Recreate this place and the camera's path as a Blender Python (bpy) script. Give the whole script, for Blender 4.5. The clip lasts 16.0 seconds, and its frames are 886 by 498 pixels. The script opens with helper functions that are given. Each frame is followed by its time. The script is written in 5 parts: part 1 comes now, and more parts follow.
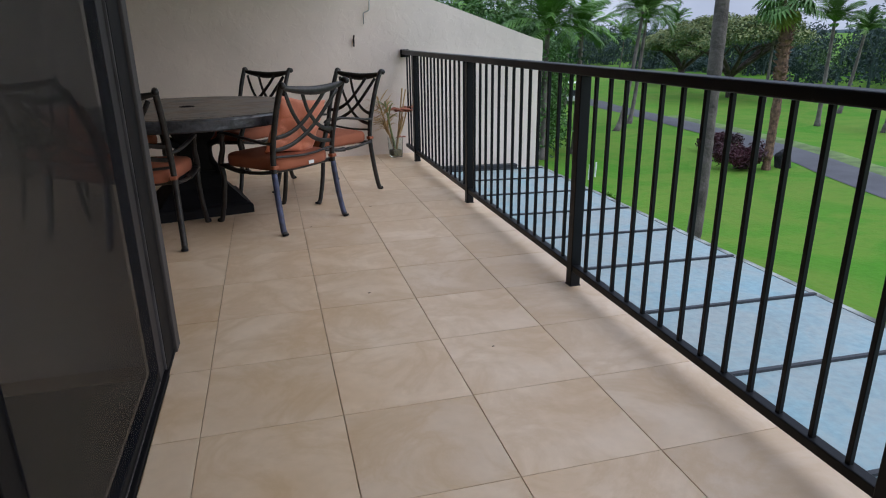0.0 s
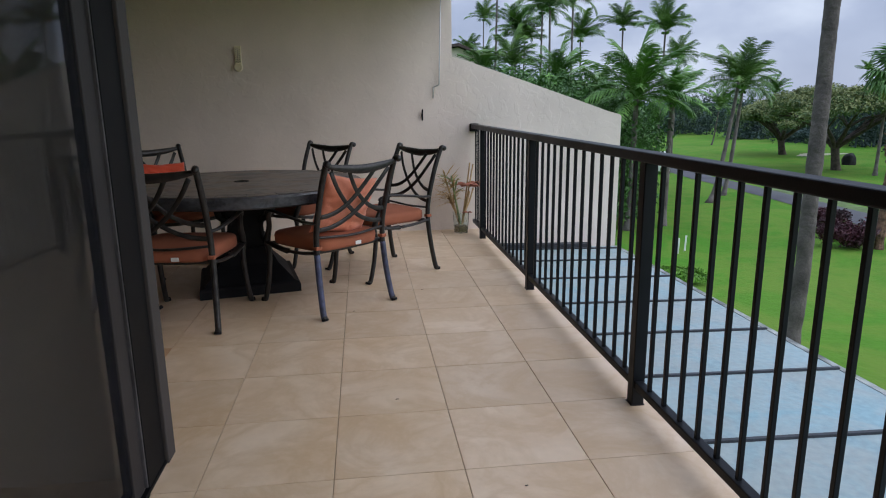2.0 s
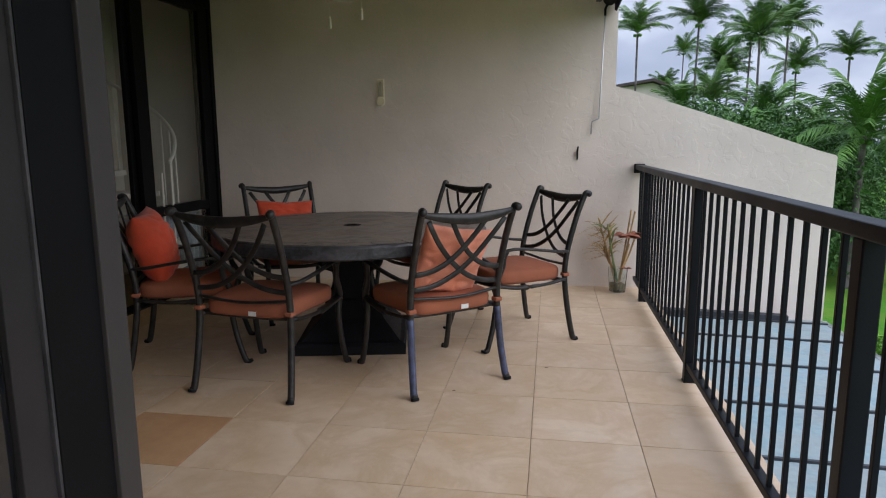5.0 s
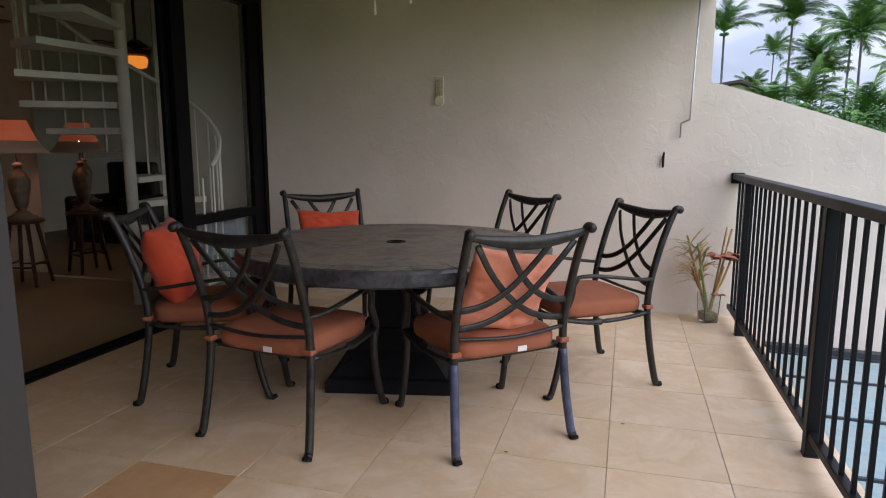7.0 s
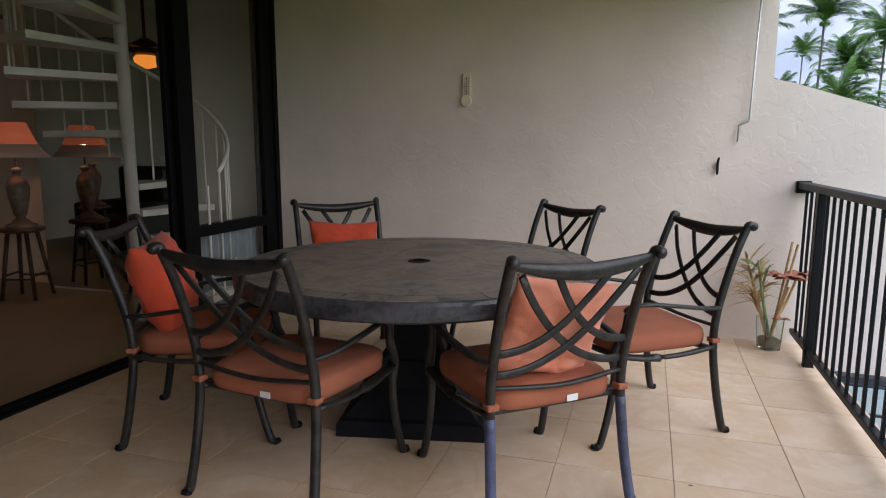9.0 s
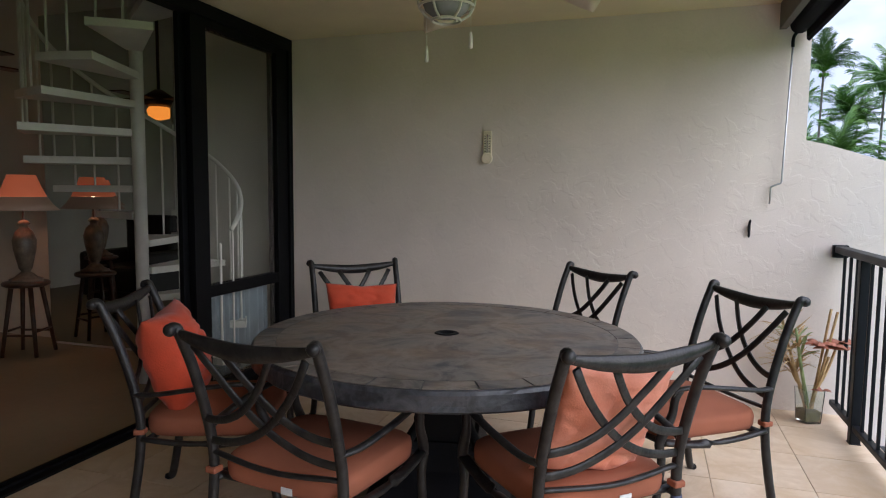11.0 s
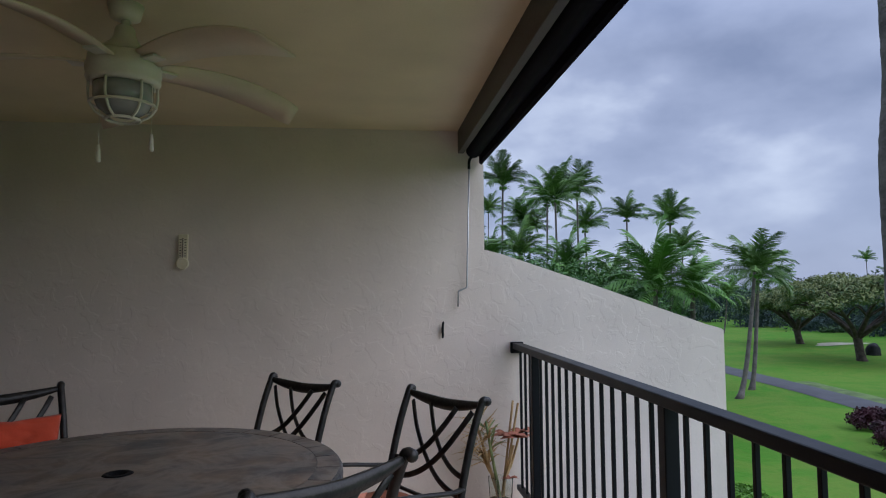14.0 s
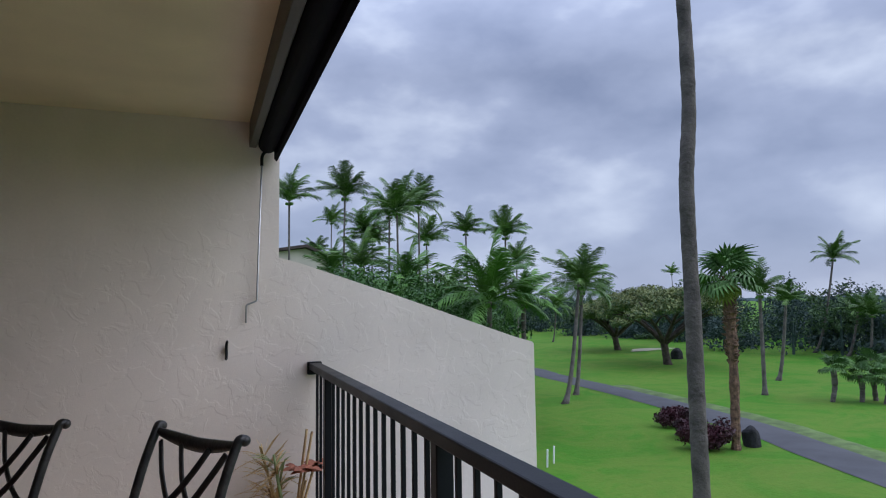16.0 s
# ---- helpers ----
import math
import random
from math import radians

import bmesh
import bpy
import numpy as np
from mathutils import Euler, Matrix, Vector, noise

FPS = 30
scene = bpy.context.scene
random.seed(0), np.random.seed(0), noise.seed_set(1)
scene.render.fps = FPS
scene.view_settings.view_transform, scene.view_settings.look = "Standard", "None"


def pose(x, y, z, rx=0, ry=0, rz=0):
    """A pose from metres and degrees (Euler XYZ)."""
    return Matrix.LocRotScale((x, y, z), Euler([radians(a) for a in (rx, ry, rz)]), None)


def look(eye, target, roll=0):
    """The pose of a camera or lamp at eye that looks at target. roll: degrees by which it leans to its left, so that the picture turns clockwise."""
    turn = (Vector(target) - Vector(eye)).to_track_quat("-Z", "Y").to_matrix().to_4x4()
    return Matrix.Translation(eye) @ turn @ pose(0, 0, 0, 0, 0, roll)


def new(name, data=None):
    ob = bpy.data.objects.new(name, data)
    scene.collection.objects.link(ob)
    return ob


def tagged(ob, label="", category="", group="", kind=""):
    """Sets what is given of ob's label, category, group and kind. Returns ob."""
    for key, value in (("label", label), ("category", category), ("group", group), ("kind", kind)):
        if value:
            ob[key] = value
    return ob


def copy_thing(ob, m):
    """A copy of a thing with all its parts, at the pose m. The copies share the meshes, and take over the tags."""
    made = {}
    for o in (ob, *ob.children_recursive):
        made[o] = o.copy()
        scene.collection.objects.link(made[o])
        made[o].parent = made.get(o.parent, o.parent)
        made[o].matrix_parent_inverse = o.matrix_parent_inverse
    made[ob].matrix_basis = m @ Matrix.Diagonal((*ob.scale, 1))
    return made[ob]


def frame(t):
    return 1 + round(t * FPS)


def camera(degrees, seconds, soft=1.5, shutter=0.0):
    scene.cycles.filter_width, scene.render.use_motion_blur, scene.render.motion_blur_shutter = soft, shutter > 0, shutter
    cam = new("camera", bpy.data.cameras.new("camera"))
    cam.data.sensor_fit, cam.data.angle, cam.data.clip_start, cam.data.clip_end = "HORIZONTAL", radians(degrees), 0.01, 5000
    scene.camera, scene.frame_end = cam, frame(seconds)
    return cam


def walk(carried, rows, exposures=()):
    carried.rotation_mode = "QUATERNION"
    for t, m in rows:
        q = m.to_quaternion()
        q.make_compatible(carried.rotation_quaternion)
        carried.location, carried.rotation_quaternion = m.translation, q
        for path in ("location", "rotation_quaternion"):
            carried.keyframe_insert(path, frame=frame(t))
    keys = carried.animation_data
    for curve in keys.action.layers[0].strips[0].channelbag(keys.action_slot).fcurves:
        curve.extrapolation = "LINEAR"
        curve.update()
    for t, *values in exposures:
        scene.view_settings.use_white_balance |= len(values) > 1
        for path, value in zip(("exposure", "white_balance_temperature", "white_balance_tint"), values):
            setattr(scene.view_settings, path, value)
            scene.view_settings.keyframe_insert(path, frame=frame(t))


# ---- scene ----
cam = camera(69.5, 16.0, soft=1.1)
PATH = [
    (0, (-1.414, -6.852, 1.216), (-0.931, -5.018, 0.582), -0.8),
    (0.5, (-1.356, -6.772, 1.232), (-0.938, -4.904, 0.65), -0.9),
    (1, (-1.296, -6.677, 1.237), (-0.905, -4.789, 0.709), -0.8),
    (1.5, (-1.237, -6.6, 1.247), (-0.901, -4.687, 0.768), -0.8),
    (2, (-1.13, -6.509, 1.263), (-0.891, -4.572, 0.825), -0.6),
    (2.5, (-1.042, -6.426, 1.259), (-0.866, -4.478, 0.839), -0.4),
    (3, (-0.963, -6.28, 1.246), (-0.857, -4.32, 0.864), -0.1),
    (3.5, (-0.89, -6.156, 1.266), (-0.884, -4.191, 0.892), -0.4),
    (4, (-0.807, -6.028, 1.256), (-0.935, -4.064, 0.904), -0.4),
    (6.5, (-0.738, -5.256, 1.268), (-1.23, -3.343, 0.957), -0.1),
    (7, (-0.784, -5.113, 1.266), (-1.326, -3.214, 0.952), -0.0),
    (7.5, (-0.863, -4.949, 1.269), (-1.433, -3.055, 0.968), 0.0),
    (8, (-0.902, -4.853, 1.273), (-1.476, -2.961, 0.967), 0.2),
    (8.5, (-0.924, -4.756, 1.267), (-1.518, -2.872, 0.959), 0.2),
    (11, (-1.134, -4.542, 1.376), (-1.747, -2.646, 1.206), 0.5),
    (11.5, (-1.143, -4.543, 1.397), (-1.741, -2.636, 1.307), 0.4),
    (12, (-1.138, -4.55, 1.418), (-1.705, -2.632, 1.39), 0.7),
    (12.5, (-1.123, -4.547, 1.429), (-1.584, -2.601, 1.453), 0.6),
    (13, (-1.114, -4.535, 1.435), (-1.306, -2.546, 1.51), 0.4),
    (13.5, (-1.081, -4.519, 1.454), (-0.971, -2.525, 1.558), -0.2),
    (14, (-1.043, -4.452, 1.44), (-0.808, -2.471, 1.573), -0.4),
    (14.5, (-0.923, -4.41, 1.457), (-0.64, -2.434, 1.59), -0.1),
    (15, (-0.823, -4.322, 1.462), (-0.447, -2.363, 1.604), -0.1),
    (15.5, (-0.757, -4.178, 1.441), (-0.192, -2.267, 1.608), -0.5),
    (16, (-0.661, -4.085, 1.441), (0.041, -2.22, 1.608), -0.8),
]
# the exposure closes down as the sky comes into view
walk(cam, [(t, look(eye, target, roll)) for t, eye, target, roll in PATH],
     exposures=[(0, 0.22, 6020, 9), (2, 0.20, 6020, 9), (3.5, 0.20, 6120, 10), (4.2, 0.24, 6140, 10), (6.5, 0.68, 6200, 11), (8.5, 0.74, 6150, 11), (11, 0.92, 5950, 11), (12, 0.82, 5950, 11), (12.5, 0.42, 5900, 11), (13, 0.05, 5800, 11), (14, -0.02, 5720, 11), (14.5, -0.04, 5720, 11), (16, 0.0, 5820, 11)])

# ---- world and sun ----
def build_world():
    w = bpy.data.worlds.new("overcast_sky")
    scene.world = w
    w.use_nodes = True
    nt = w.node_tree
    nt.nodes.clear()
    N = nt.nodes.new
    L = nt.links.new
    sky = N("ShaderNodeTexSky")
    sky.sky_type = 'NISHITA'
    sky.sun_disc = False
    sky.sun_elevation = radians(35)
    sky.sun_rotation = radians(118)
    skyb = N("ShaderNodeVectorMath")
    skyb.operation = 'SCALE'
    skyb.inputs[3].default_value = 0.09
    L(sky.outputs[0], skyb.inputs[0])
    tc = N("ShaderNodeTexCoord")
    sep = N("ShaderNodeSeparateXYZ")
    L(tc.outputs["Generated"], sep.inputs[0])
    # project the view direction on a flat cloud deck
    den = N("ShaderNodeMath")
    den.operation = 'MAXIMUM'
    den.inputs[1].default_value = 0.0
    L(sep.outputs[2], den.inputs[0])
    den2 = N("ShaderNodeMath")
    den2.operation = 'ADD'
    den2.inputs[1].default_value = 0.42
    L(den.outputs[0], den2.inputs[0])
    inv = N("ShaderNodeMath")
    inv.operation = 'DIVIDE'
    inv.inputs[0].default_value = 1.0
    L(den2.outputs[0], inv.inputs[1])
    deck = N("ShaderNodeVectorMath")
    deck.operation = 'SCALE'
    L(tc.outputs["Generated"], deck.inputs[0])
    L(inv.outputs[0], deck.inputs[3])
    off = N("ShaderNodeVectorMath")
    off.operation = 'ADD'
    off.inputs[1].default_value = CLOUD_SHIFT
    L(deck.outputs[0], off.inputs[0])
    # broad grey banks with smaller torn puffs on them
    banks = N("ShaderNodeTexNoise")
    banks.inputs["Scale"].default_value = 2.3
    banks.inputs["Detail"].default_value = 3
    banks.inputs["Roughness"].default_value = 0.45
    L(off.outputs[0], banks.inputs["Vector"])
    puffs = N("ShaderNodeTexNoise")
    puffs.inputs["Scale"].default_value = 4.2
    puffs.inputs["Detail"].default_value = 5
    puffs.inputs["Roughness"].default_value = 0.52
    squash = N("ShaderNodeVectorMath")
    squash.operation = 'MULTIPLY'
    squash.inputs[1].default_value = (1.0, 1.0, 1.9)
    L(tc.outputs["Generated"], squash.inputs[0])
    L(squash.outputs[0], puffs.inputs["Vector"])
    n1 = N("ShaderNodeMix")
    n1.inputs["Factor"].default_value = 0.5
    L(banks.outputs["Fac"], n1.inputs["A"])
    L(puffs.outputs["Fac"], n1.inputs["B"])
    ramp = N("ShaderNodeValToRGB")
    e = ramp.color_ramp.elements
    e[0].position, e[0].color = 0.36, (0.33, 0.375, 0.52, 1)
    e[1].position, e[1].color = 0.62, (0.92, 0.96, 1.06, 1)
    m = ramp.color_ramp.elements.new(0.50)
    m.color = (0.52, 0.565, 0.72, 1)
    # far clouds near the horizon merge into an even grey
    merge = N("ShaderNodeMapRange")
    merge.inputs["From Max"].default_value = 0.22
    merge.inputs["To Min"].default_value = 0.25
    L(sep.outputs[2], merge.inputs["Value"])
    even = N("ShaderNodeMix")
    even.inputs["A"].default_value = 0.52
    L(merge.outputs[0], even.inputs["Factor"])
    L(n1.outputs[0], even.inputs["B"])
    L(even.outputs[0], ramp.inputs[0])
    # an overcast sky is about three times as bright overhead as near the horizon
    up = N("ShaderNodeMapRange")
    up.inputs["From Min"].default_value = 0.34
    up.inputs["From Max"].default_value = 0.95
    up.inputs["To Min"].default_value = 1.0
    up.inputs["To Max"].default_value = SKY_ZENITH
    L(sep.outputs[2], up.inputs["Value"])
    bright = N("ShaderNodeVectorMath")
    bright.operation = 'SCALE'
    L(ramp.outputs[0], bright.inputs[0])
    L(up.outputs[0], bright.inputs[3])
    mix = N("ShaderNodeMix")
    mix.data_type = 'RGBA'
    mix.inputs["Factor"].default_value = 0.88
    L(skyb.outputs[0], mix.inputs["A"])
    L(bright.outputs[0], mix.inputs["B"])
    bg = N("ShaderNodeBackground")
    bg.inputs[1].default_value = SKY_STRENGTH
    L(mix.outputs["Result"], bg.inputs[0])
    out = N("ShaderNodeOutputWorld")
    L(bg.outputs[0], out.inputs[0])


CLOUD_SHIFT = (3.1, 0.4, 0.0)
SKY_ZENITH = 3.0
SKY_STRENGTH = 0.85
build_world()
sun = new("sun", bpy.data.lights.new("sun", 'SUN'))
sun.data.energy = 1.5
sun.data.angle = radians(70)
sun.data.color = (1.0, 0.96, 0.9)
sun.matrix_world = look((0, 0, 0), (-0.74, 0.36, -0.57))


# ---- materials ----
def mat(name, base, rough=0.6, metal=0.0, var=0.12, scale=6.0, fine=90.0, bump=0.15, bump_scale=None,
        second=None, tint=0.0, spec=0.5, rnd=0.0, dist=0.01, coat=0.0):
    """A procedural surface: a base colour varied at two scales, with fine relief."""
    m = bpy.data.materials.new(name)
    m.use_nodes = True
    nt = m.node_tree
    b = nt.nodes["Principled BSDF"]
    N, L = nt.nodes.new, nt.links.new
    b.inputs["Metallic"].default_value = metal
    b.inputs["Specular IOR Level"].default_value = spec
    b.inputs["Coat Weight"].default_value = coat
    tc = N("ShaderNodeTexCoord")
    big = N("ShaderNodeTexNoise")
    big.inputs["Scale"].default_value = scale
    big.inputs["Detail"].default_value = 5
    small = N("ShaderNodeTexNoise")
    small.inputs["Scale"].default_value = fine
    small.inputs["Detail"].default_value = 4
    vec = tc.outputs["Object"]
    oi = N("ShaderNodeObjectInfo")
    if rnd:
        sh = N("ShaderNodeVectorMath")
        sh.operation = 'MULTIPLY_ADD'
        cmb = N("ShaderNodeCombineXYZ")
        for i in range(3):
            L(oi.outputs["Random"], cmb.inputs[i])
        sh.inputs[1].default_value = (37.0, 91.0, 53.0)
        L(cmb.outputs[0], sh.inputs[0])
        L(vec, sh.inputs[2])
        vec = sh.outputs[0]
    L(vec, big.inputs["Vector"])
    L(vec, small.inputs["Vector"])
    two = second if second else tuple(c * (1 - 2 * var) for c in base)
    ramp = N("ShaderNodeValToRGB")
    e = ramp.color_ramp.elements
    e[0].position, e[0].color = 0.34, (*two, 1)
    e[1].position, e[1].color = 0.66, (*[min(1, c * (1 + var)) for c in base], 1)
    L(big.outputs["Fac"], ramp.inputs[0])
    hsv = N("ShaderNodeHueSaturation")
    mr = N("ShaderNodeMapRange")
    mr.inputs["To Min"].default_value = 1 - var
    mr.inputs["To Max"].default_value = 1 + var
    L(small.outputs["Fac"], mr.inputs["Value"])
    val = mr.outputs[0]
    if rnd:
        mr2 = N("ShaderNodeMapRange")
        mr2.inputs["To Min"].default_value = 1 - rnd
        mr2.inputs["To Max"].default_value = 1 + rnd
        L(oi.outputs["Random"], mr2.inputs["Value"])
        mu = N("ShaderNodeMath")
        mu.operation = 'MULTIPLY'
        L(val, mu.inputs[0])
        L(mr2.outputs[0], mu.inputs[1])
        val = mu.outputs[0]
    L(val, hsv.inputs["Value"])
    L(ramp.outputs[0], hsv.inputs["Color"])
    L(hsv.outputs[0], b.inputs["Base Color"])
    rr = N("ShaderNodeMapRange")
    rr.inputs["To Min"].default_value = max(0.03, rough - 0.12)
    rr.inputs["To Max"].default_value = min(1, rough + 0.12)
    L(big.outputs["Fac"], rr.inputs["Value"])
    L(rr.outputs[0], b.inputs["Roughness"])
    if bump:
        bp = N("ShaderNodeBump")
        bp.inputs["Strength"].default_value = bump
        bp.inputs["Distance"].default_value = dist
        src = small
        if bump_scale:
            src = N("ShaderNodeTexNoise")
            src.inputs["Scale"].default_value = bump_scale
            src.inputs["Detail"].default_value = 6
            L(vec, src.inputs["Vector"])
        L(src.outputs["Fac"], bp.inputs["Height"])
        L(bp.outputs[0], b.inputs["Normal"])
    return m


def stucco_mat(name, base):
    """Painted skip-trowel stucco: flat trowelled patches with ragged raised lips."""
    m = mat(name, base, 0.85, var=0.05, scale=1.3, fine=60, bump=0)
    nt = m.node_tree
    N, L = nt.nodes.new, nt.links.new
    tc = N("ShaderNodeTexCoord")
    warp = N("ShaderNodeTexNoise")
    warp.inputs["Scale"].default_value = 5
    warp.inputs["Detail"].default_value = 3
    add = N("ShaderNodeVectorMath")
    add.operation = 'MULTIPLY_ADD'
    add.inputs[1].default_value = (0.28, 0.28, 0.28)
    L(tc.outputs["Object"], warp.inputs["Vector"])
    L(warp.outputs["Color"], add.inputs[0])
    L(tc.outputs["Object"], add.inputs[2])
    vor = N("ShaderNodeTexVoronoi")
    vor.feature = 'F1'
    vor.inputs["Scale"].default_value = 4.3
    L(add.outputs[0], vor.inputs["Vector"])
    n2 = N("ShaderNodeTexNoise")
    n2.inputs["Scale"].default_value = 9
    n2.inputs["Detail"].default_value = 7
    n2.inputs["Distortion"].default_value = 0.6
    L(tc.outputs["Object"], n2.inputs["Vector"])
    st = N("ShaderNodeValToRGB")
    st.color_ramp.elements[0].position = 0.50
    st.color_ramp.elements[1].position = 0.56
    L(n2.outputs["Fac"], st.inputs[0])
    b1 = N("ShaderNodeBump")
    b1.inputs["Strength"].default_value = 0.10
    b1.inputs["Distance"].default_value = 0.012
    L(vor.outputs["Color"], b1.inputs["Height"])
    b2 = N("ShaderNodeBump")
    b2.inputs["Strength"].default_value = 0.15
    b2.inputs["Distance"].default_value = 0.006
    L(st.outputs[0], b2.inputs["Height"])
    L(b1.outputs[0], b2.inputs["Normal"])
    n3 = N("ShaderNodeTexNoise")
    n3.inputs["Scale"].default_value = 140
    L(tc.outputs["Object"], n3.inputs["Vector"])
    b3 = N("ShaderNodeBump")
    b3.inputs["Strength"].default_value = 0.12
    b3.inputs["Distance"].default_value = 0.003
    L(n3.outputs["Fac"], b3.inputs["Height"])
    L(b2.outputs[0], b3.inputs["Normal"])
    L(b3.outputs[0], nt.nodes["Principled BSDF"].inputs["Normal"])
    return m


def glass_mat(name, tint=(0.9, 0.95, 0.93), rough=0.0):
    m = bpy.data.materials.new(name)
    m.use_nodes = True
    b = m.node_tree.nodes["Principled BSDF"]
    b.inputs["Base Color"].default_value = (*tint, 1)
    b.inputs["Roughness"].default_value = rough
    b.inputs["IOR"].default_value = 1.45
    b.inputs["Transmission Weight"].default_value = 1.0
    return m


def glow_mat(name, color, strength):
    m = bpy.data.materials.new(name)
    m.use_nodes = True
    b = m.node_tree.nodes["Principled BSDF"]
    b.inputs["Base Color"].default_value = (*color, 1)
    b.inputs["Roughness"].default_value = 0.7
    b.inputs["Emission Color"].default_value = (*color, 1)
    b.inputs["Emission Strength"].default_value = strength
    return m


def leaf_mat(name, base, second, rnd=0.12, spec=0.3):
    m = mat(name, base, 0.5, var=0.15, scale=0.9, fine=14, bump=0, second=second, rnd=rnd)
    b = m.node_tree.nodes["Principled BSDF"]
    b.inputs["Specular IOR Level"].default_value = spec
    return m


M_STUCCO = stucco_mat("cream_stucco", (0.75, 0.66, 0.59))
M_CEIL = mat("cream_ceiling_plaster", (0.75, 0.63, 0.43), 0.9, var=0.04, scale=2, fine=120, bump=0.12)
def veined(m, vein, amount, scale):
    """Adds wandering mineral veins and cloudy stains to a stone."""
    nt = m.node_tree
    N, L = nt.nodes.new, nt.links.new
    b = nt.nodes["Principled BSDF"]
    old = b.inputs["Base Color"].links[0].from_socket
    tc, oi = N("ShaderNodeTexCoord"), N("ShaderNodeObjectInfo")
    sh = N("ShaderNodeVectorMath")
    sh.operation = 'ADD'
    L(tc.outputs["Object"], sh.inputs[0])
    sc = N("ShaderNodeMath")
    sc.operation = 'MULTIPLY'
    sc.inputs[1].default_value = 61.0
    L(oi.outputs["Random"], sc.inputs[0])
    L(sc.outputs[0], sh.inputs[1])
    n = N("ShaderNodeTexNoise")
    n.inputs["Scale"].default_value = scale
    n.inputs["Detail"].default_value = 9
    n.inputs["Roughness"].default_value = 0.62
    n.inputs["Distortion"].default_value = 0.7
    L(sh.outputs[0], n.inputs["Vector"])
    r = N("ShaderNodeValToRGB")
    e = r.color_ramp.elements
    e[0].position, e[0].color = 0.40, (0, 0, 0, 1)
    e[1].position, e[1].color = 0.60, (0, 0, 0, 1)
    k = r.color_ramp.elements.new(0.5)
    k.color = (amount, amount, amount, 1)
    L(n.outputs["Fac"], r.inputs[0])
    mx = N("ShaderNodeMix")
    mx.data_type = 'RGBA'
    L(r.outputs[0], mx.inputs["Factor"])
    L(old, mx.inputs["A"])
    mx.inputs["B"].default_value = (*vein, 1)
    L(mx.outputs["Result"], b.inputs["Base Color"])
    return m


M_TILE = mat("beige_travertine_tile", (0.64, 0.51, 0.38), 0.42, var=0.07, scale=3.2, fine=24, bump=0.05,
             second=(0.60, 0.445, 0.295), rnd=0.07)
M_TILE_OCHRE = mat("ochre_stained_tile", (0.54, 0.34, 0.19), 0.42, var=0.10, scale=3.0, fine=24, bump=0.05,
                   second=(0.50, 0.29, 0.15), rnd=0.05)
veined(M_TILE, (0.47, 0.30, 0.14), 0.36, 2.6)
M_GROUT = mat("sandy_grout", (0.46, 0.36, 0.255), 0.9, var=0.1, scale=20, fine=200, bump=0.3)
M_BLACK = mat("black_powder_coat", (0.0055, 0.0065, 0.009), 0.45, var=0.15, scale=5, fine=150, bump=0.05, spec=0.22)
M_BRONZE = mat("dark_bronze_aluminium", (0.005, 0.005, 0.006), 0.6, metal=0.0, var=0.1, scale=4, fine=120, bump=0.03, spec=0.12)
M_JAMB = mat("grey_brown_jamb_paint", (0.042, 0.036, 0.035), 0.7, var=0.08, scale=3, fine=90, bump=0.05)
M_FASCIA = mat("brown_grey_painted_timber", (0.075, 0.063, 0.056), 0.6, var=0.12, scale=3, fine=70, bump=0.12)
M_STRIP = mat("pale_grey_aluminium_strip", (0.30, 0.28, 0.28), 0.4, metal=0.3, var=0.08)
M_AWNING = mat("black_awning_cloth", (0.006, 0.005, 0.009), 0.8, var=0.1, scale=3, fine=200, bump=0.1, spec=0.08)
M_LEDGE = mat("blue_grey_roof_membrane", (0.185, 0.285, 0.32), 0.8, var=0.24, scale=2.2, fine=26, bump=0.45,
              second=(0.25, 0.305, 0.31))
veined(M_LEDGE, (0.36, 0.37, 0.35), 0.38, 2.6)
M_SEAM = mat("dark_roof_batten", (0.035, 0.04, 0.05), 0.7, var=0.2)
M_CONC = mat("weathered_metal_edge", (0.27, 0.29, 0.28), 0.85, var=0.35, scale=5, fine=60, bump=0.2)
M_GLASS = glass_mat("clear_glass")
M_GLASS.node_tree.nodes["Principled BSDF"].inputs["Base Color"].default_value = (0.88, 0.92, 0.91, 1)


# ---- mesh helpers ----
def part(name, bm, material, parent=None, label="", smooth=False):
    me = bpy.data.meshes.new(name)
    bm.to_mesh(me)
    bm.free()
    if smooth:
        for p in me.polygons:
            p.use_smooth = True
    me.materials.append(material)
    ob = new(name, me)
    if parent is not None:
        ob.parent = parent
    if label:
        ob["label"] = label
    return ob


def box(bm, lo, hi, bevel=0.0, m=None):
    r = bmesh.ops.create_cube(bm, size=1.0)
    vs = r["verts"]
    c = [(a + b) / 2 for a, b in zip(lo, hi)]
    s = [abs(b - a) for a, b in zip(lo, hi)]
    for v in vs:
        v.co = Vector((v.co.x * s[0] + c[0], v.co.y * s[1] + c[1], v.co.z * s[2] + c[2]))
    if bevel:
        es = {e for v in vs for e in v.link_edges}
        r2 = bmesh.ops.bevel(bm, geom=list(es), offset=bevel, segments=2, affect='EDGES', profile=0.5)
        vs = list({v for f in r2["faces"] for v in f.verts} | {v for v in vs if v.is_valid})
    if m is not None:
        bmesh.ops.transform(bm, matrix=m, verts=vs)
    return vs


def bx(lo, hi, bevel=0.0):
    bm = bmesh.new()
    box(bm, lo, hi, bevel)
    return bm


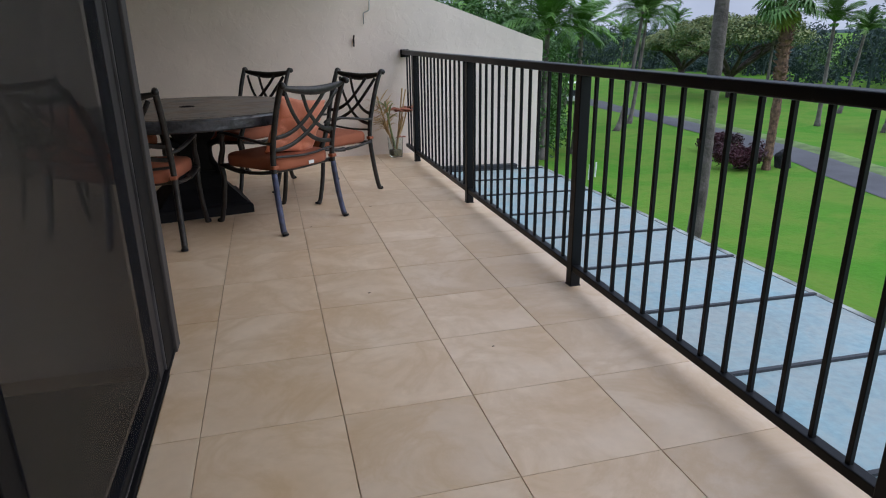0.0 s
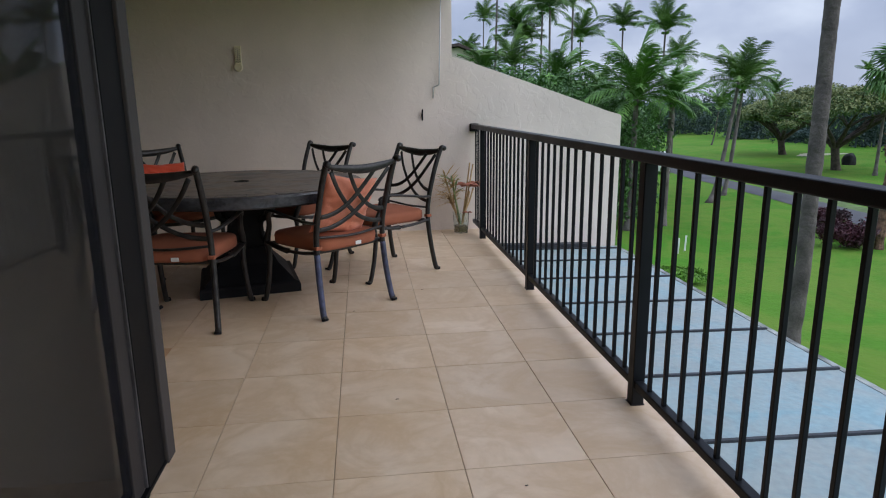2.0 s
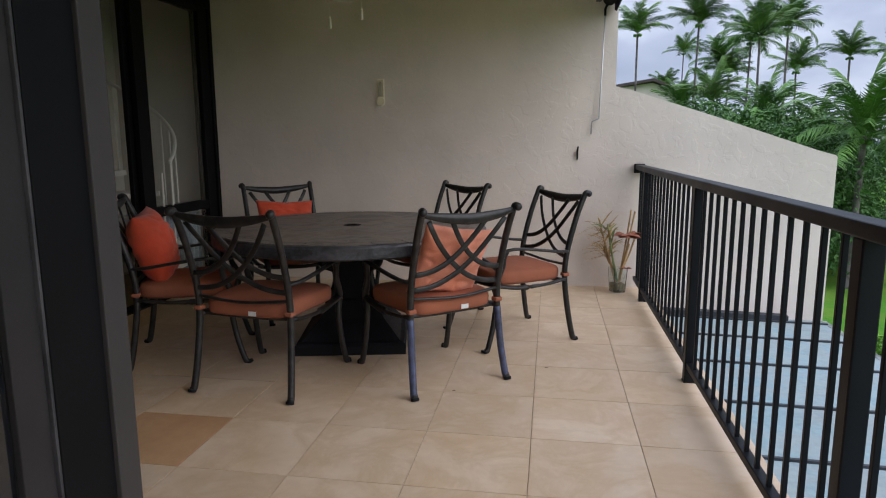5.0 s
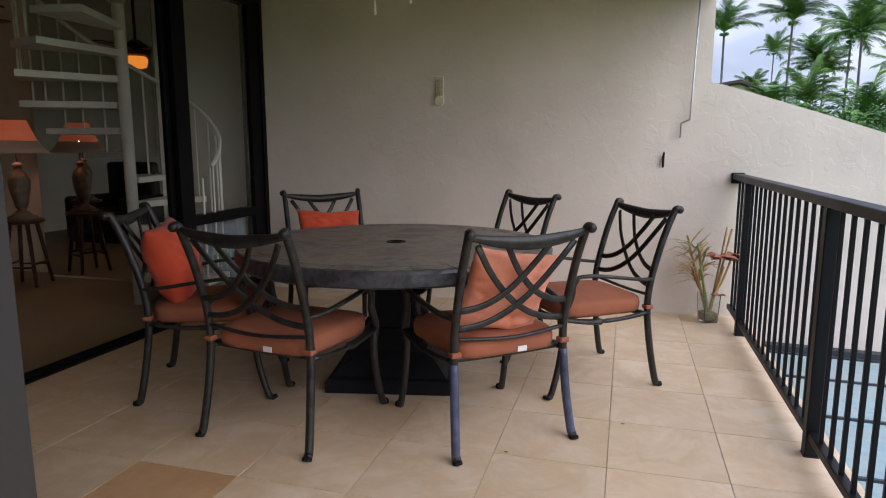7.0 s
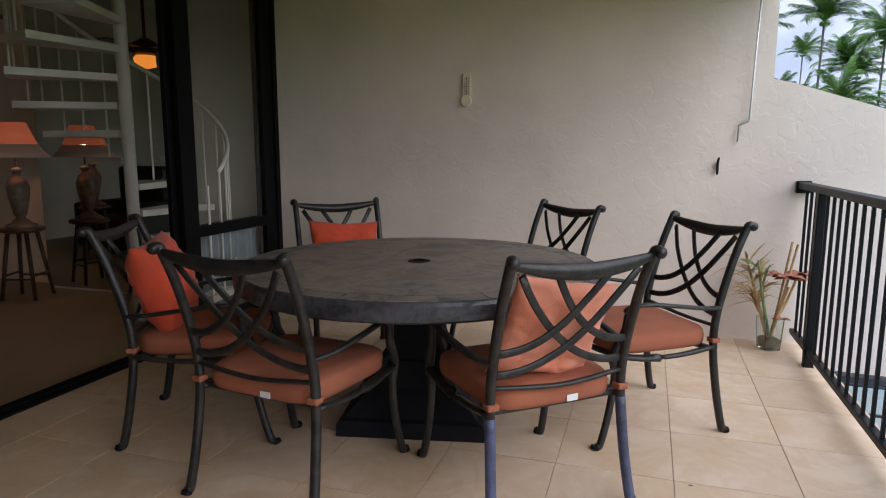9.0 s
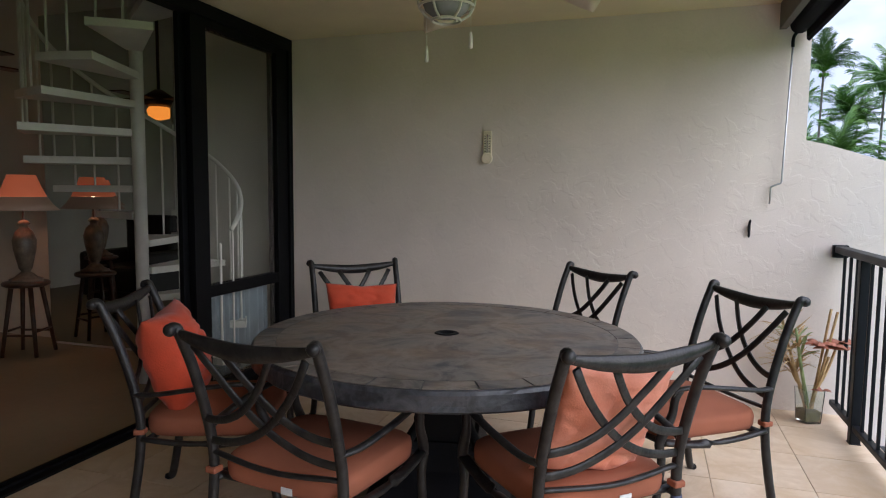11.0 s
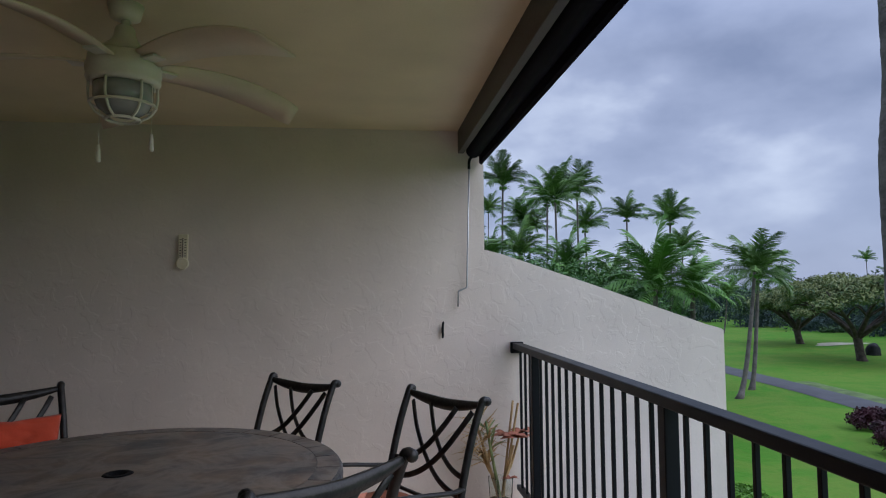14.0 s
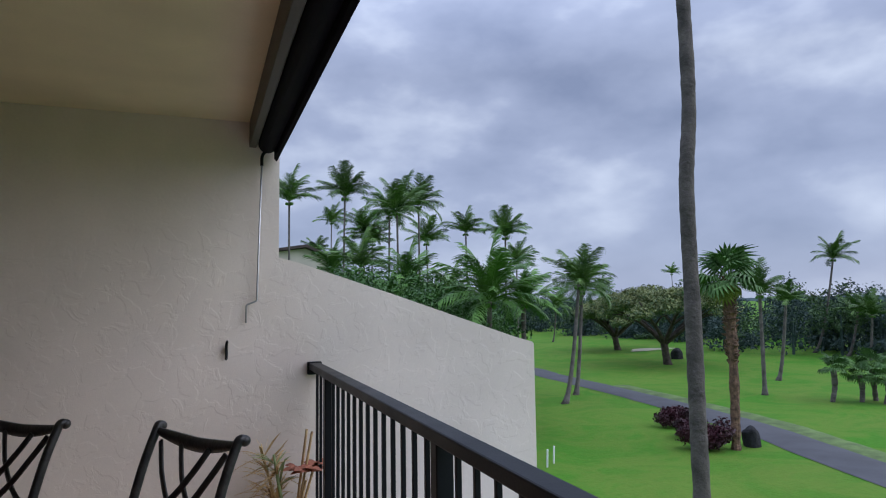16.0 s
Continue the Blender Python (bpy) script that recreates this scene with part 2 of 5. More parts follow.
def tube(bm, pts, rad, sides=8, flat=1.0, caps=True):
    """A tube along pts; rad one number or one a point; flat squashes it across its binormal."""
    pts = [Vector(p) for p in pts]
    n = len(pts)
    rads = rad if isinstance(rad, (list, tuple)) else [rad] * n
    rings = []
    side = None
    for i, p in enumerate(pts):
        d = (pts[min(i + 1, n - 1)] - pts[max(i - 1, 0)]).normalized()
        if side is None:
            ref = Vector((0, 0, 1)) if abs(d.z) < 0.9 else Vector((1, 0, 0))
            side = d.cross(ref).normalized()
        side = (side - d * side.dot(d)).normalized()
        up = d.cross(side)
        rings.append([bm.verts.new(p + (side * math.cos(a) + up * math.sin(a) * flat) * rads[i])
                      for a in [2 * math.pi * k / sides for k in range(sides)]])
    for a, b in zip(rings, rings[1:]):
        for k in range(sides):
            bm.faces.new((a[k], a[(k + 1) % sides], b[(k + 1) % sides], b[k]))
    if caps:
        bm.faces.new(rings[0][::-1])
        bm.faces.new(rings[-1])
    return rings


def spun(bm, prof, sides=24, centre=(0, 0)):
    """A solid turned round the z axis from (radius, height) pairs."""
    rings = []
    for r, z in prof:
        rings.append([bm.verts.new((centre[0] + max(r, 0.0004) * math.cos(2 * math.pi * k / sides),
                                    centre[1] + max(r, 0.0004) * math.sin(2 * math.pi * k / sides), z)) for k in range(sides)])
    for a, b in zip(rings, rings[1:]):
        for k in range(sides):
            bm.faces.new((a[k], a[(k + 1) % sides], b[(k + 1) % sides], b[k]))
    bm.faces.new(rings[0][::-1])
    bm.faces.new(rings[-1])


def prism(bm, outline, axis, a, b):
    """An outline in the plane across the axis, drawn from a to b along it."""
    def at(u, v, w):
        return {"x": (w, u, v), "y": (u, w, v), "z": (u, v, w)}[axis]
    lo = [bm.verts.new(at(u, v, a)) for u, v in outline]
    hi = [bm.verts.new(at(u, v, b)) for u, v in outline]
    n = len(outline)
    bm.faces.new(lo)
    bm.faces.new(hi[::-1])
    for i in range(n):
        bm.faces.new((lo[i], hi[i], hi[(i + 1) % n], lo[(i + 1) % n]))
    bmesh.ops.recalc_face_normals(bm, faces=bm.faces[:])


def smooth_path(ctrl, n=24):
    """Catmull-Rom through the control points."""
    P = [Vector(c) for c in ctrl]
    P = [P[0] * 2 - P[1]] + P + [P[-1] * 2 - P[-2]]
    out = []
    seg = len(P) - 3
    for i in range(n + 1):
        u = i / n * seg
        k = min(int(u), seg - 1)
        t = u - k
        a, b, c, d = P[k:k + 4]
        out.append(0.5 * ((2 * b) + (c - a) * t + (2 * a - 5 * b + 4 * c - d) * t * t + (3 * b - a - 3 * c + d) * t ** 3))
    return out


def empty(name, at=(0, 0, 0), rz=0.0):
    ob = new(name)
    ob.matrix_basis = pose(*at, 0, 0, rz)
    return ob


# ---- the balcony's shell ----
XS, YS = -1.88, -4.22      # the near glass wall's plane, and where it ends at the dining recess
XR = -3.90                 # the glass wall at the back of the recess
CZ = 2.58
GROUND = -4.5
CUT = -9.6                 # how far the balcony runs on behind

slab = tagged(part("balcony_floor", bx((-3.95, CUT, -0.16), (0.125, 0.0, -0.005)), M_GROUT), "beige stone tiled balcony floor with thin joints", "floor", kind="structure")
wall_far = bmesh.new()
prism(wall_far, [(-9.2, GROUND - 0.5), (1.56, GROUND - 0.5), (1.56, 1.14), (1.545, 1.155), (1.42, 1.19), (0.55, 1.49), (-0.10, 1.705), (-0.22, 1.735), (-0.22, 2.9), (-0.22, 5.2), (-9.2, 5.2)], "y", 0.0, 0.22)
tagged(part("wall_north", wall_far, M_STUCCO), "cream trowelled stucco party wall with sloping parapet", "wall", kind="structure")
tagged(part("ceiling", bx((-3.98, CUT, CZ), (-0.36, -0.002, CZ + 0.2)), M_CEIL), "cream plastered balcony ceiling", "ceiling", kind="structure")
tagged(part("wall_return", bx((-3.98, YS - 0.16, -0.05), (XS - 0.03, YS - 0.01, CZ - 0.002)), M_STUCCO), "cream stucco return wall beside glass door", "wall", kind="structure")
tagged(part("wall_behind", bx((-9.2, CUT - 0.2, -0.2), (0.12, CUT, 5.2)), M_STUCCO), "cream stucco wall closing the balcony", "wall", kind="structure")
tagged(part("building_wall_below", bx((-3.9, CUT, GROUND - 0.5), (0.10, 0.0, -0.165)), M_STUCCO), "cream stucco wall of lower storeys", "wall", kind="structure")
tagged(part("roof_slab", bx((-9.2, CUT, 5.0), (-3.98, 0.0, 5.2)), M_CEIL), "high white ceiling of living room", "ceiling", kind="structure")
tagged(part("roof_edge", bx((-3.98, CUT, CZ + 0.205), (-0.30, 0.0, CZ + 0.4)), M_FASCIA), "dark roof edge above the balcony", "roof", kind="structure")

# ---- ledge roof below the rail ----
ledge = bmesh.new()
prism(ledge, [(0.11, -0.215), (1.50, -0.245), (1.58, -0.245), (1.58, -0.42), (0.11, -0.42)], "y", CUT, -0.002)
ledge_roof = tagged(part("ledge_roof", ledge, M_LEDGE), "weathered blue-grey membrane roof ledge with dark battens", "roof ledge", kind="structure")
edge = bmesh.new()
prism(edge, [(1.545, -0.241), (1.592, -0.243), (1.592, -0.45), (1.582, -0.45), (1.582, -0.2490), (1.545, -0.2455)], "y", CUT, -0.003)
part("edge_trim", edge, M_CONC, ledge_roof, "pale weathered metal edge trim")
BATTENS = [-0.64, -1.29, -2.01, -2.69, -3.37, -4.08] + [-4.77 - 0.7 * k for k in range(7)]
bat = bmesh.new()
prism(bat, [(0.13, -0.217), (0.13, -0.202), (1.555, -0.232), (1.555, -0.25)], "y", -0.010, 0.010)
first = part("batten", bat, M_SEAM, ledge_roof)
first.location.y = -0.12
for y in BATTENS:
    o = new("batten", first.data)
    o.parent = ledge_roof
    o.location.y = y
bm = bmesh.new()
prism(bm, [(0.13, -0.217), (0.13, -0.165), (1.26, -0.190), (1.26, -0.242)], "y", -0.09, -0.004)
part("flashing", bm, M_SEAM, ledge_roof, "dark wrinkled wall flashing")

# ---- rail ----
POSTS = (-0.507, -2.295, -4.079, -5.862, -7.645)
rail = tagged(empty("balcony_railing"), "black metal balcony railing with square bars", "railing", kind="structure")
part("top_rail", bx((-0.035, -9.4, 1.036), (0.035, -0.035, 1.078), 0.006), M_BLACK, rail)
part("bottom_rail", bx((-0.02, -9.4, 0.078), (0.02, -0.045, 0.112), 0.004), M_BLACK, rail)
part("wall_bracket", bx((-0.045, -0.036, 1.005), (0.045, -0.003, 1.085), 0.008), M_BLACK, rail)
post_bm = bmesh.new()
box(post_bm, (-0.027, -0.027, 0.001), (0.027, 0.027, 1.035), 0.004)
box(post_bm, (-0.030, -0.030, 0.0), (0.030, 0.030, 0.005), 0.001)
post = part("post", post_bm, M_BLACK, rail)
post.location.y = POSTS[0]
for p in POSTS[1:]:
    o = new("post", post.data)
    o.parent = rail
    o.location.y = p
bar = part("bar", bx((-0.008, -0.008, 0.10), (0.008, 0.008, 1.037), 0.002), M_BLACK, rail)
bar.location.y = -0.127
ys = [-0.254, -0.380]
for a in POSTS:
    ys += [a - 0.1274 * k for k in range(1, 14)]
for v in ys:
    o = new("bar", bar.data)
    o.parent = rail
    o.location.y = v

# ---- fascia and rolled sun blind ----
tagged(part("fascia_beam", bx((-0.405, CUT, 2.42), (-0.362, -0.004, CZ + 0.2), 0.004), M_FASCIA), "brown-grey painted timber fascia beam", "beam", kind="structure")
blind = tagged(empty("rolled_sun_blind"), "rolled black outdoor sun blind under the eave", "blind")
part("mounting_strip", bx((-0.359, CUT + 0.1, 2.455), (-0.345, -0.02, 2.50), 0.002), M_STRIP, blind, "pale aluminium mounting strip")
bm = bmesh.new()
tube(bm, [(-0.298, CUT + 0.1, 2.435), (-0.298, -0.05, 2.435)], 0.056, 18)
part("cloth_roll", bm, M_AWNING, blind, smooth=True)
bm = bmesh.new()
prism(bm, [(-0.232, 2.62), (-0.232, 2.35), (-0.240, 2.335), (-0.256, 2.35), (-0.258, 2.44), (-0.30, 2.52), (-0.36, 2.54), (-0.36, 2.62)], "y", CUT + 0.1, -0.03)
part("valance", bm, M_AWNING, blind)
bm = bmesh.new()
tube(bm, smooth_path([(-0.30, -0.06, 2.43), (-0.305, -0.055, 2.40), (-0.33, -0.05, 2.36), (-0.332, -0.05, 2.30)], 10), 0.010, 8)
part("crank_joint", bm, M_BLACK, blind, smooth=True)
bm = bmesh.new()
tube(bm, [(-0.332, -0.05, 2.30), (-0.352, -0.03, 1.475), (-0.354, -0.03, 1.468), (-0.360, -0.03, 1.464), (-0.405, -0.03, 1.445), (-0.411, -0.03, 1.440), (-0.412, -0.03, 1.43), (-0.414, -0.03, 1.335)], 0.006, 8)
part("crank_rod", bm, mat("brushed_steel_rod", (0.45, 0.45, 0.46), 0.35, metal=0.8, var=0.05, bump=0), blind, "thin steel crank rod", smooth=True)

# ---- glass doors ----
def sash(name, parent, x, y0, y1, z0, z1, w=0.07, t=0.04, rails=(), glass=True, rw=0.05, stile_mat=None):
    """A glazed door leaf in a plane of constant x: stiles, rails and its pane."""
    leaf = part(name, bx((x - t / 2, y0, z0), (x + t / 2, y0 + w, z1), 0.003), M_BRONZE, parent)
    part("stile", bx((x - t / 2, y1 - w, z0), (x + t / 2, y1, z1), 0.003), stile_mat or M_BRONZE, leaf)
    for a, b2 in [(z0, z0 + rw), (z1 - rw, z1), *rails]:
        part("cross_rail", bx((x - t / 2 + 0.002, y0 + w, a), (x + t / 2 - 0.002, y1 - w, b2), 0.002), M_BRONZE, leaf)
    if glass:
        g = part("pane", bx((x - 0.003, y0 + w, z0 + rw), (x + 0.003, y1 - w, z1 - rw)), M_GLASS, leaf)
        g.visible_shadow = False
    return leaf


M_STILE = mat("faded_grey_door_stile", (0.030, 0.027, 0.028), 0.55, var=0.12, scale=4, fine=90, bump=0.05, spec=0.2)
M_STRIP2 = mat("worn_grey_seal", (0.065, 0.062, 0.066), 0.6, var=0.2, scale=6, spec=0.2)
near = tagged(empty("door_1"), "dark framed sliding glass door standing partly open", "sliding door", kind="structure")
part("head_frame", bx((XS - 0.06, CUT, 2.44), (XS + 0.0, YS - 0.03, CZ - 0.003), 0.003), M_BRONZE, near)
part("floor_track", bx((XS - 0.07, CUT, -0.01), (XS - 0.0, YS - 0.03, 0.014), 0.003), M_BRONZE, near)
for dx in (-0.05, -0.02):
    part("track_rib", bx((XS + dx - 0.003, CUT, 0.014), (XS + dx + 0.003, YS - 0.04, 0.026)), M_STRIP, near)
sash("sliding_leaf", near, XS - 0.035, -5.83, -4.484, 0.016, 2.44, 0.09, stile_mat=M_STILE)
part("brush_strip", bx((XS - 0.020, -4.483, 0.02), (XS - 0.006, -4.474, 2.44), 0.002), M_STRIP2, near, "thin worn grey sealing strip")
part("side_jamb", bx((XS - 0.07, -4.473, 0.0), (XS - 0.004, -4.297, CZ - 0.003), 0.003), M_BRONZE, near)
tagged(part("corner_trim", bx((XS - 0.026, -4.296, -0.009), (XS + 0.008, YS + 0.01, CZ - 0.003), 0.004), M_JAMB), "grey-brown painted corner trim beside glass door", "trim", kind="structure")

far = tagged(empty("door_2"), "dark framed glass door with a fixed divided leaf, open to the living room", "sliding door", kind="structure")
part("head_frame", bx((XR - 0.08, YS, 2.49), (XR + 0.03, -0.003, CZ - 0.003), 0.003), M_BRONZE, far)
part("side_jamb", bx((XR - 0.08, -0.055, 0.0), (XR + 0.03, -0.003, 2.488), 0.003), M_BRONZE, far)
part("floor_track", bx((XR - 0.09, YS, -0.01), (XR + 0.05, -0.057, 0.014), 0.003), M_BRONZE, far)
for dx in (-0.05, 0.0):
    part("track_rib", bx((XR + dx - 0.003, YS, 0.014), (XR + dx + 0.003, -0.06, 0.028)), M_BRONZE, far)
sash("fixed_leaf", far, XR - 0.01, -1.165, -0.056, 0.03, 2.488, 0.148, 0.045, rails=((0.680, 0.757),))
sash("folded_leaf", far, XR - 0.06, -1.21, -0.08, 0.03, 2.488, 0.125, 0.035, rails=((0.680, 0.757),), glass=False)
sash("open_leaf", far, XR - 0.01, YS + 0.02, -2.62, 0.03, 2.488, 0.10, 0.045)

# ---- dining table ----
M_STONE = mat("brown_grey_slate_top", (0.130, 0.094, 0.072), 0.40, var=0.42, scale=5.5, fine=30, bump=0.25, bump_scale=14, second=(0.040, 0.044, 0.056), rnd=0.10, spec=0.4, dist=0.006)
veined(M_STONE, (0.34, 0.30, 0.27), 0.42, 4.0)
M_SLATE = mat("dark_slate_rim", (0.034, 0.034, 0.040), 0.38, var=0.4, scale=9, fine=34, bump=0.5, bump_scale=24, second=(0.014, 0.015, 0.019), dist=0.008)
veined(M_SLATE, (0.18, 0.18, 0.20), 0.22, 9.0)
M_IRON = mat("black_cast_iron", (0.007, 0.007, 0.009), 0.65, var=0.2, scale=12, fine=120, bump=0.15, spec=0.2)
M_CHAIR = mat("dark_bronze_cast_aluminium", (0.027, 0.024, 0.023), 0.40, metal=0.3, var=0.3, scale=22, fine=70, bump=0.22, second=(0.014, 0.013, 0.014))
M_SEAT = mat("terracotta_outdoor_cloth", (0.335, 0.108, 0.056), 0.9, var=0.10, scale=4, fine=400, bump=0.25, dist=0.002)
M_PILLOW = mat("coral_orange_velvet", (0.56, 0.062, 0.022), 0.85, var=0.10, scale=7, fine=160, bump=0.2, second=(0.48, 0.055, 0.016))
M_PILLOW2 = mat("faded_coral_velvet", (0.82, 0.34, 0.23), 0.8, var=0.08, scale=6, fine=160, bump=0.2, second=(0.72, 0.21, 0.11))
M_BLUE_LEG = mat("dull_blue_leg", (0.052, 0.062, 0.125), 0.4, var=0.3, scale=16, fine=90, bump=0.08, second=(0.028, 0.030, 0.045))
M_TAG = mat("white_label_cloth", (0.75, 0.75, 0.75), 0.8, var=0.05)
for pm in (M_PILLOW, M_PILLOW2):
    pm.node_tree.nodes["Principled BSDF"].inputs["Sheen Weight"].default_value = 0.15
TX, TY, TR = -1.99, -1.83, 0.85

table = tagged(empty("dining_table", (TX, TY, 0)), "round slate-topped patio table on black pedestal", "table")
bm = bmesh.new()
prof = [(TR - 0.05, 0.668), (TR - 0.012, 0.670), (TR, 0.680), (TR, 0.698), (TR, 0.716), (TR, 0.734), (TR - 0.008, 0.746), (TR - 0.02, 0.75), (0.045, 0.75), (0.04, 0.74), (0.036, 0.66)]
SEG = 144
def chipped(r, z, k):
    """The split edge of the stone: small flakes off its face and arrises."""
    if r < TR - 0.03:
        return r
    a = 2 * math.pi * k / SEG
    v = Vector((9 * math.cos(a), 9 * math.sin(a), z * 22))
    return r - 0.010 * max(0.0, noise.noise(v)) - 0.006 * max(0.0, noise.noise(v * 3.1)) + 0.003


rings = [[bm.verts.new((chipped(r, z, k) * math.cos(2 * math.pi * k / SEG), chipped(r, z, k) * math.sin(2 * math.pi * k / SEG), z)) for k in range(SEG)] for r, z in prof]
for a, b2 in zip(rings, rings[1:] + rings[:1]):
    for k in range(SEG):
        bm.faces.new((a[k], a[(k + 1) % SEG], b2[(k + 1) % SEG], b2[k]))
bmesh.ops.recalc_face_normals(bm, faces=bm.faces[:])
top = part("tabletop", bm, M_SLATE, table)
bm = bmesh.new()
spun(bm, [(0.028, 0.735), (0.052, 0.735), (0.056, 0.752), (0.05, 0.756), (0.032, 0.756), (0.03, 0.742)], 28)
part("umbrella_ring", bm, M_IRON, table, "dark umbrella hole ring", smooth=True)
# slate border pieces round the rim and one field of slate, laid proud by a hair
for k in range(28):
    a0, a1 = 2 * math.pi * k / 28 + 0.004, 2 * math.pi * (k + 1) / 28 - 0.004
    if k == 0:
        bm = bmesh.new()
        lo, hi = [], []
        for r, arc in ((TR - 0.10, (a0, (a0 + a1) / 2, a1)), (TR - 0.012, (a1, (a0 + a1) / 2, a0))):
            for a in arc:
                lo.append(bm.verts.new((r * math.cos(a), r * math.sin(a), 0.7498)))
                hi.append(bm.verts.new((r * math.cos(a), r * math.sin(a), 0.7525)))
        bm.faces.new(hi)
        for i in range(6):
            bm.faces.new((lo[i], lo[(i + 1) % 6], hi[(i + 1) % 6], hi[i]))
        bmesh.ops.recalc_face_normals(bm, faces=bm.faces[:])
        rim = part("rim_tile", bm, M_STONE, top)
    else:
        o = new("rim_tile", rim.data)
        o.parent = top
        o.matrix_basis = pose(0, 0, 0, 0, 0, k * 360 / 28)
bm = bmesh.new()
field = [[bm.verts.new((r * math.cos(2 * math.pi * k / 72), r * math.sin(2 * math.pi * k / 72), z)) for k in range(72)] for r, z in ((TR - 0.1035, 0.7495), (TR - 0.1035, 0.7520), (TR - 0.107, 0.7527), (0.056, 0.7527), (0.056, 0.7495))]
for a, b2 in zip(field, field[1:]):
    for k in range(72):
        bm.faces.new((a[k], a[(k + 1) % 72], b2[(k + 1) % 72], b2[k]))
bmesh.ops.recalc_face_normals(bm, faces=bm.faces[:])
part("slate_field", bm, M_STONE, top, "mottled brown and blue-grey slate field")
# pedestal: stepped square foot, flared column and four scroll brackets
bm = bmesh.new()
def square(bm, prof):
    rings = [[bm.verts.new((sx * r, sy * r, z)) for sx, sy in ((-1, -1), (1, -1), (1, 1), (-1, 1))] for r, z in prof]
    for a, b2 in zip(rings, rings[1:]):
        for k in range(4):
            bm.faces.new((a[k], a[(k + 1) % 4], b2[(k + 1) % 4], b2[k]))
    bm.faces.new(rings[0][::-1])
    bm.faces.new(rings[-1])
square(bm, [(0.335, 0.0), (0.335, 0.055), (0.325, 0.07), (0.30, 0.078), (0.255, 0.13), (0.20, 0.19), (0.165, 0.26), (0.15, 0.30)])
ped = part("pedestal_foot", bm, M_IRON, table)
bm = bmesh.new()
square(bm, [(0.13, 0.299), (0.125, 0.34), (0.118, 0.42), (0.12, 0.52), (0.145, 0.58), (0.20, 0.62), (0.30, 0.645), (0.36, 0.656)])
part("pedestal_column", bm, M_IRON, table)
for k in range(4):
    bm = bmesh.new()
    tube(bm, smooth_path([(0.17, 0, 0.24), (0.21, 0, 0.30), (0.15, 0, 0.38), (0.15, 0, 0.48), (0.24, 0, 0.53), (0.27, 0, 0.60), (0.36, 0, 0.645)], 24), 0.022, 8)
    o = part("scroll_bracket", bm, M_IRON, table, smooth=True)
    o.matrix_basis = pose(0, 0, 0, 0, 0, 45 + 90 * k)
table.matrix_basis = pose(TX, TY, 0, 0, 0, 12)


# ---- chairs ----
def back_y(z):
    """How the back post runs: rear feet splayed back, in at the seat, raked to the top."""
    ctrl = [(-0.300, 0.0), (-0.262, 0.22), (-0.235, 0.42), (-0.250, 0.58), (-0.308, 0.78), (-0.375, 0.95)]
    for (y0, z0), (y1, z1) in zip(ctrl, ctrl[1:]):
        if z <= z1:
            return y0 + (y1 - y0) * (z - z0) / (z1 - z0)
    return ctrl[-1][0]


def band(bm, pts, w, t):
    """A flat cast strap with softened edges that lies in the plane of the back."""
    pts = [Vector(p) for p in pts]
    rows = []
    for i, p in enumerate(pts):
        d = (pts[min(i + 1, len(pts) - 1)] - pts[max(i - 1, 0)]).normalized()
        s = d.cross(Vector((0, 1, 0))).normalized()
        nrm = s.cross(d).normalized()
        rows.append([bm.verts.new(p + s * (w * a) + nrm * (t * b2)) for a, b2 in ((-1, -0.4), (-0.7, -1), (0.7, -1), (1, -0.4), (1, 0.4), (0.7, 1), (-0.7, 1), (-1, 0.4))])
    for a, b2 in zip(rows, rows[1:]):
        for k in range(8):
            bm.faces.new((a[k], a[(k + 1) % 8], b2[(k + 1) % 8], b2[k]))
    bm.faces.new(rows[0]), bm.faces.new(rows[-1][::-1])
    bmesh.ops.recalc_face_normals(bm, faces=bm.faces[:])


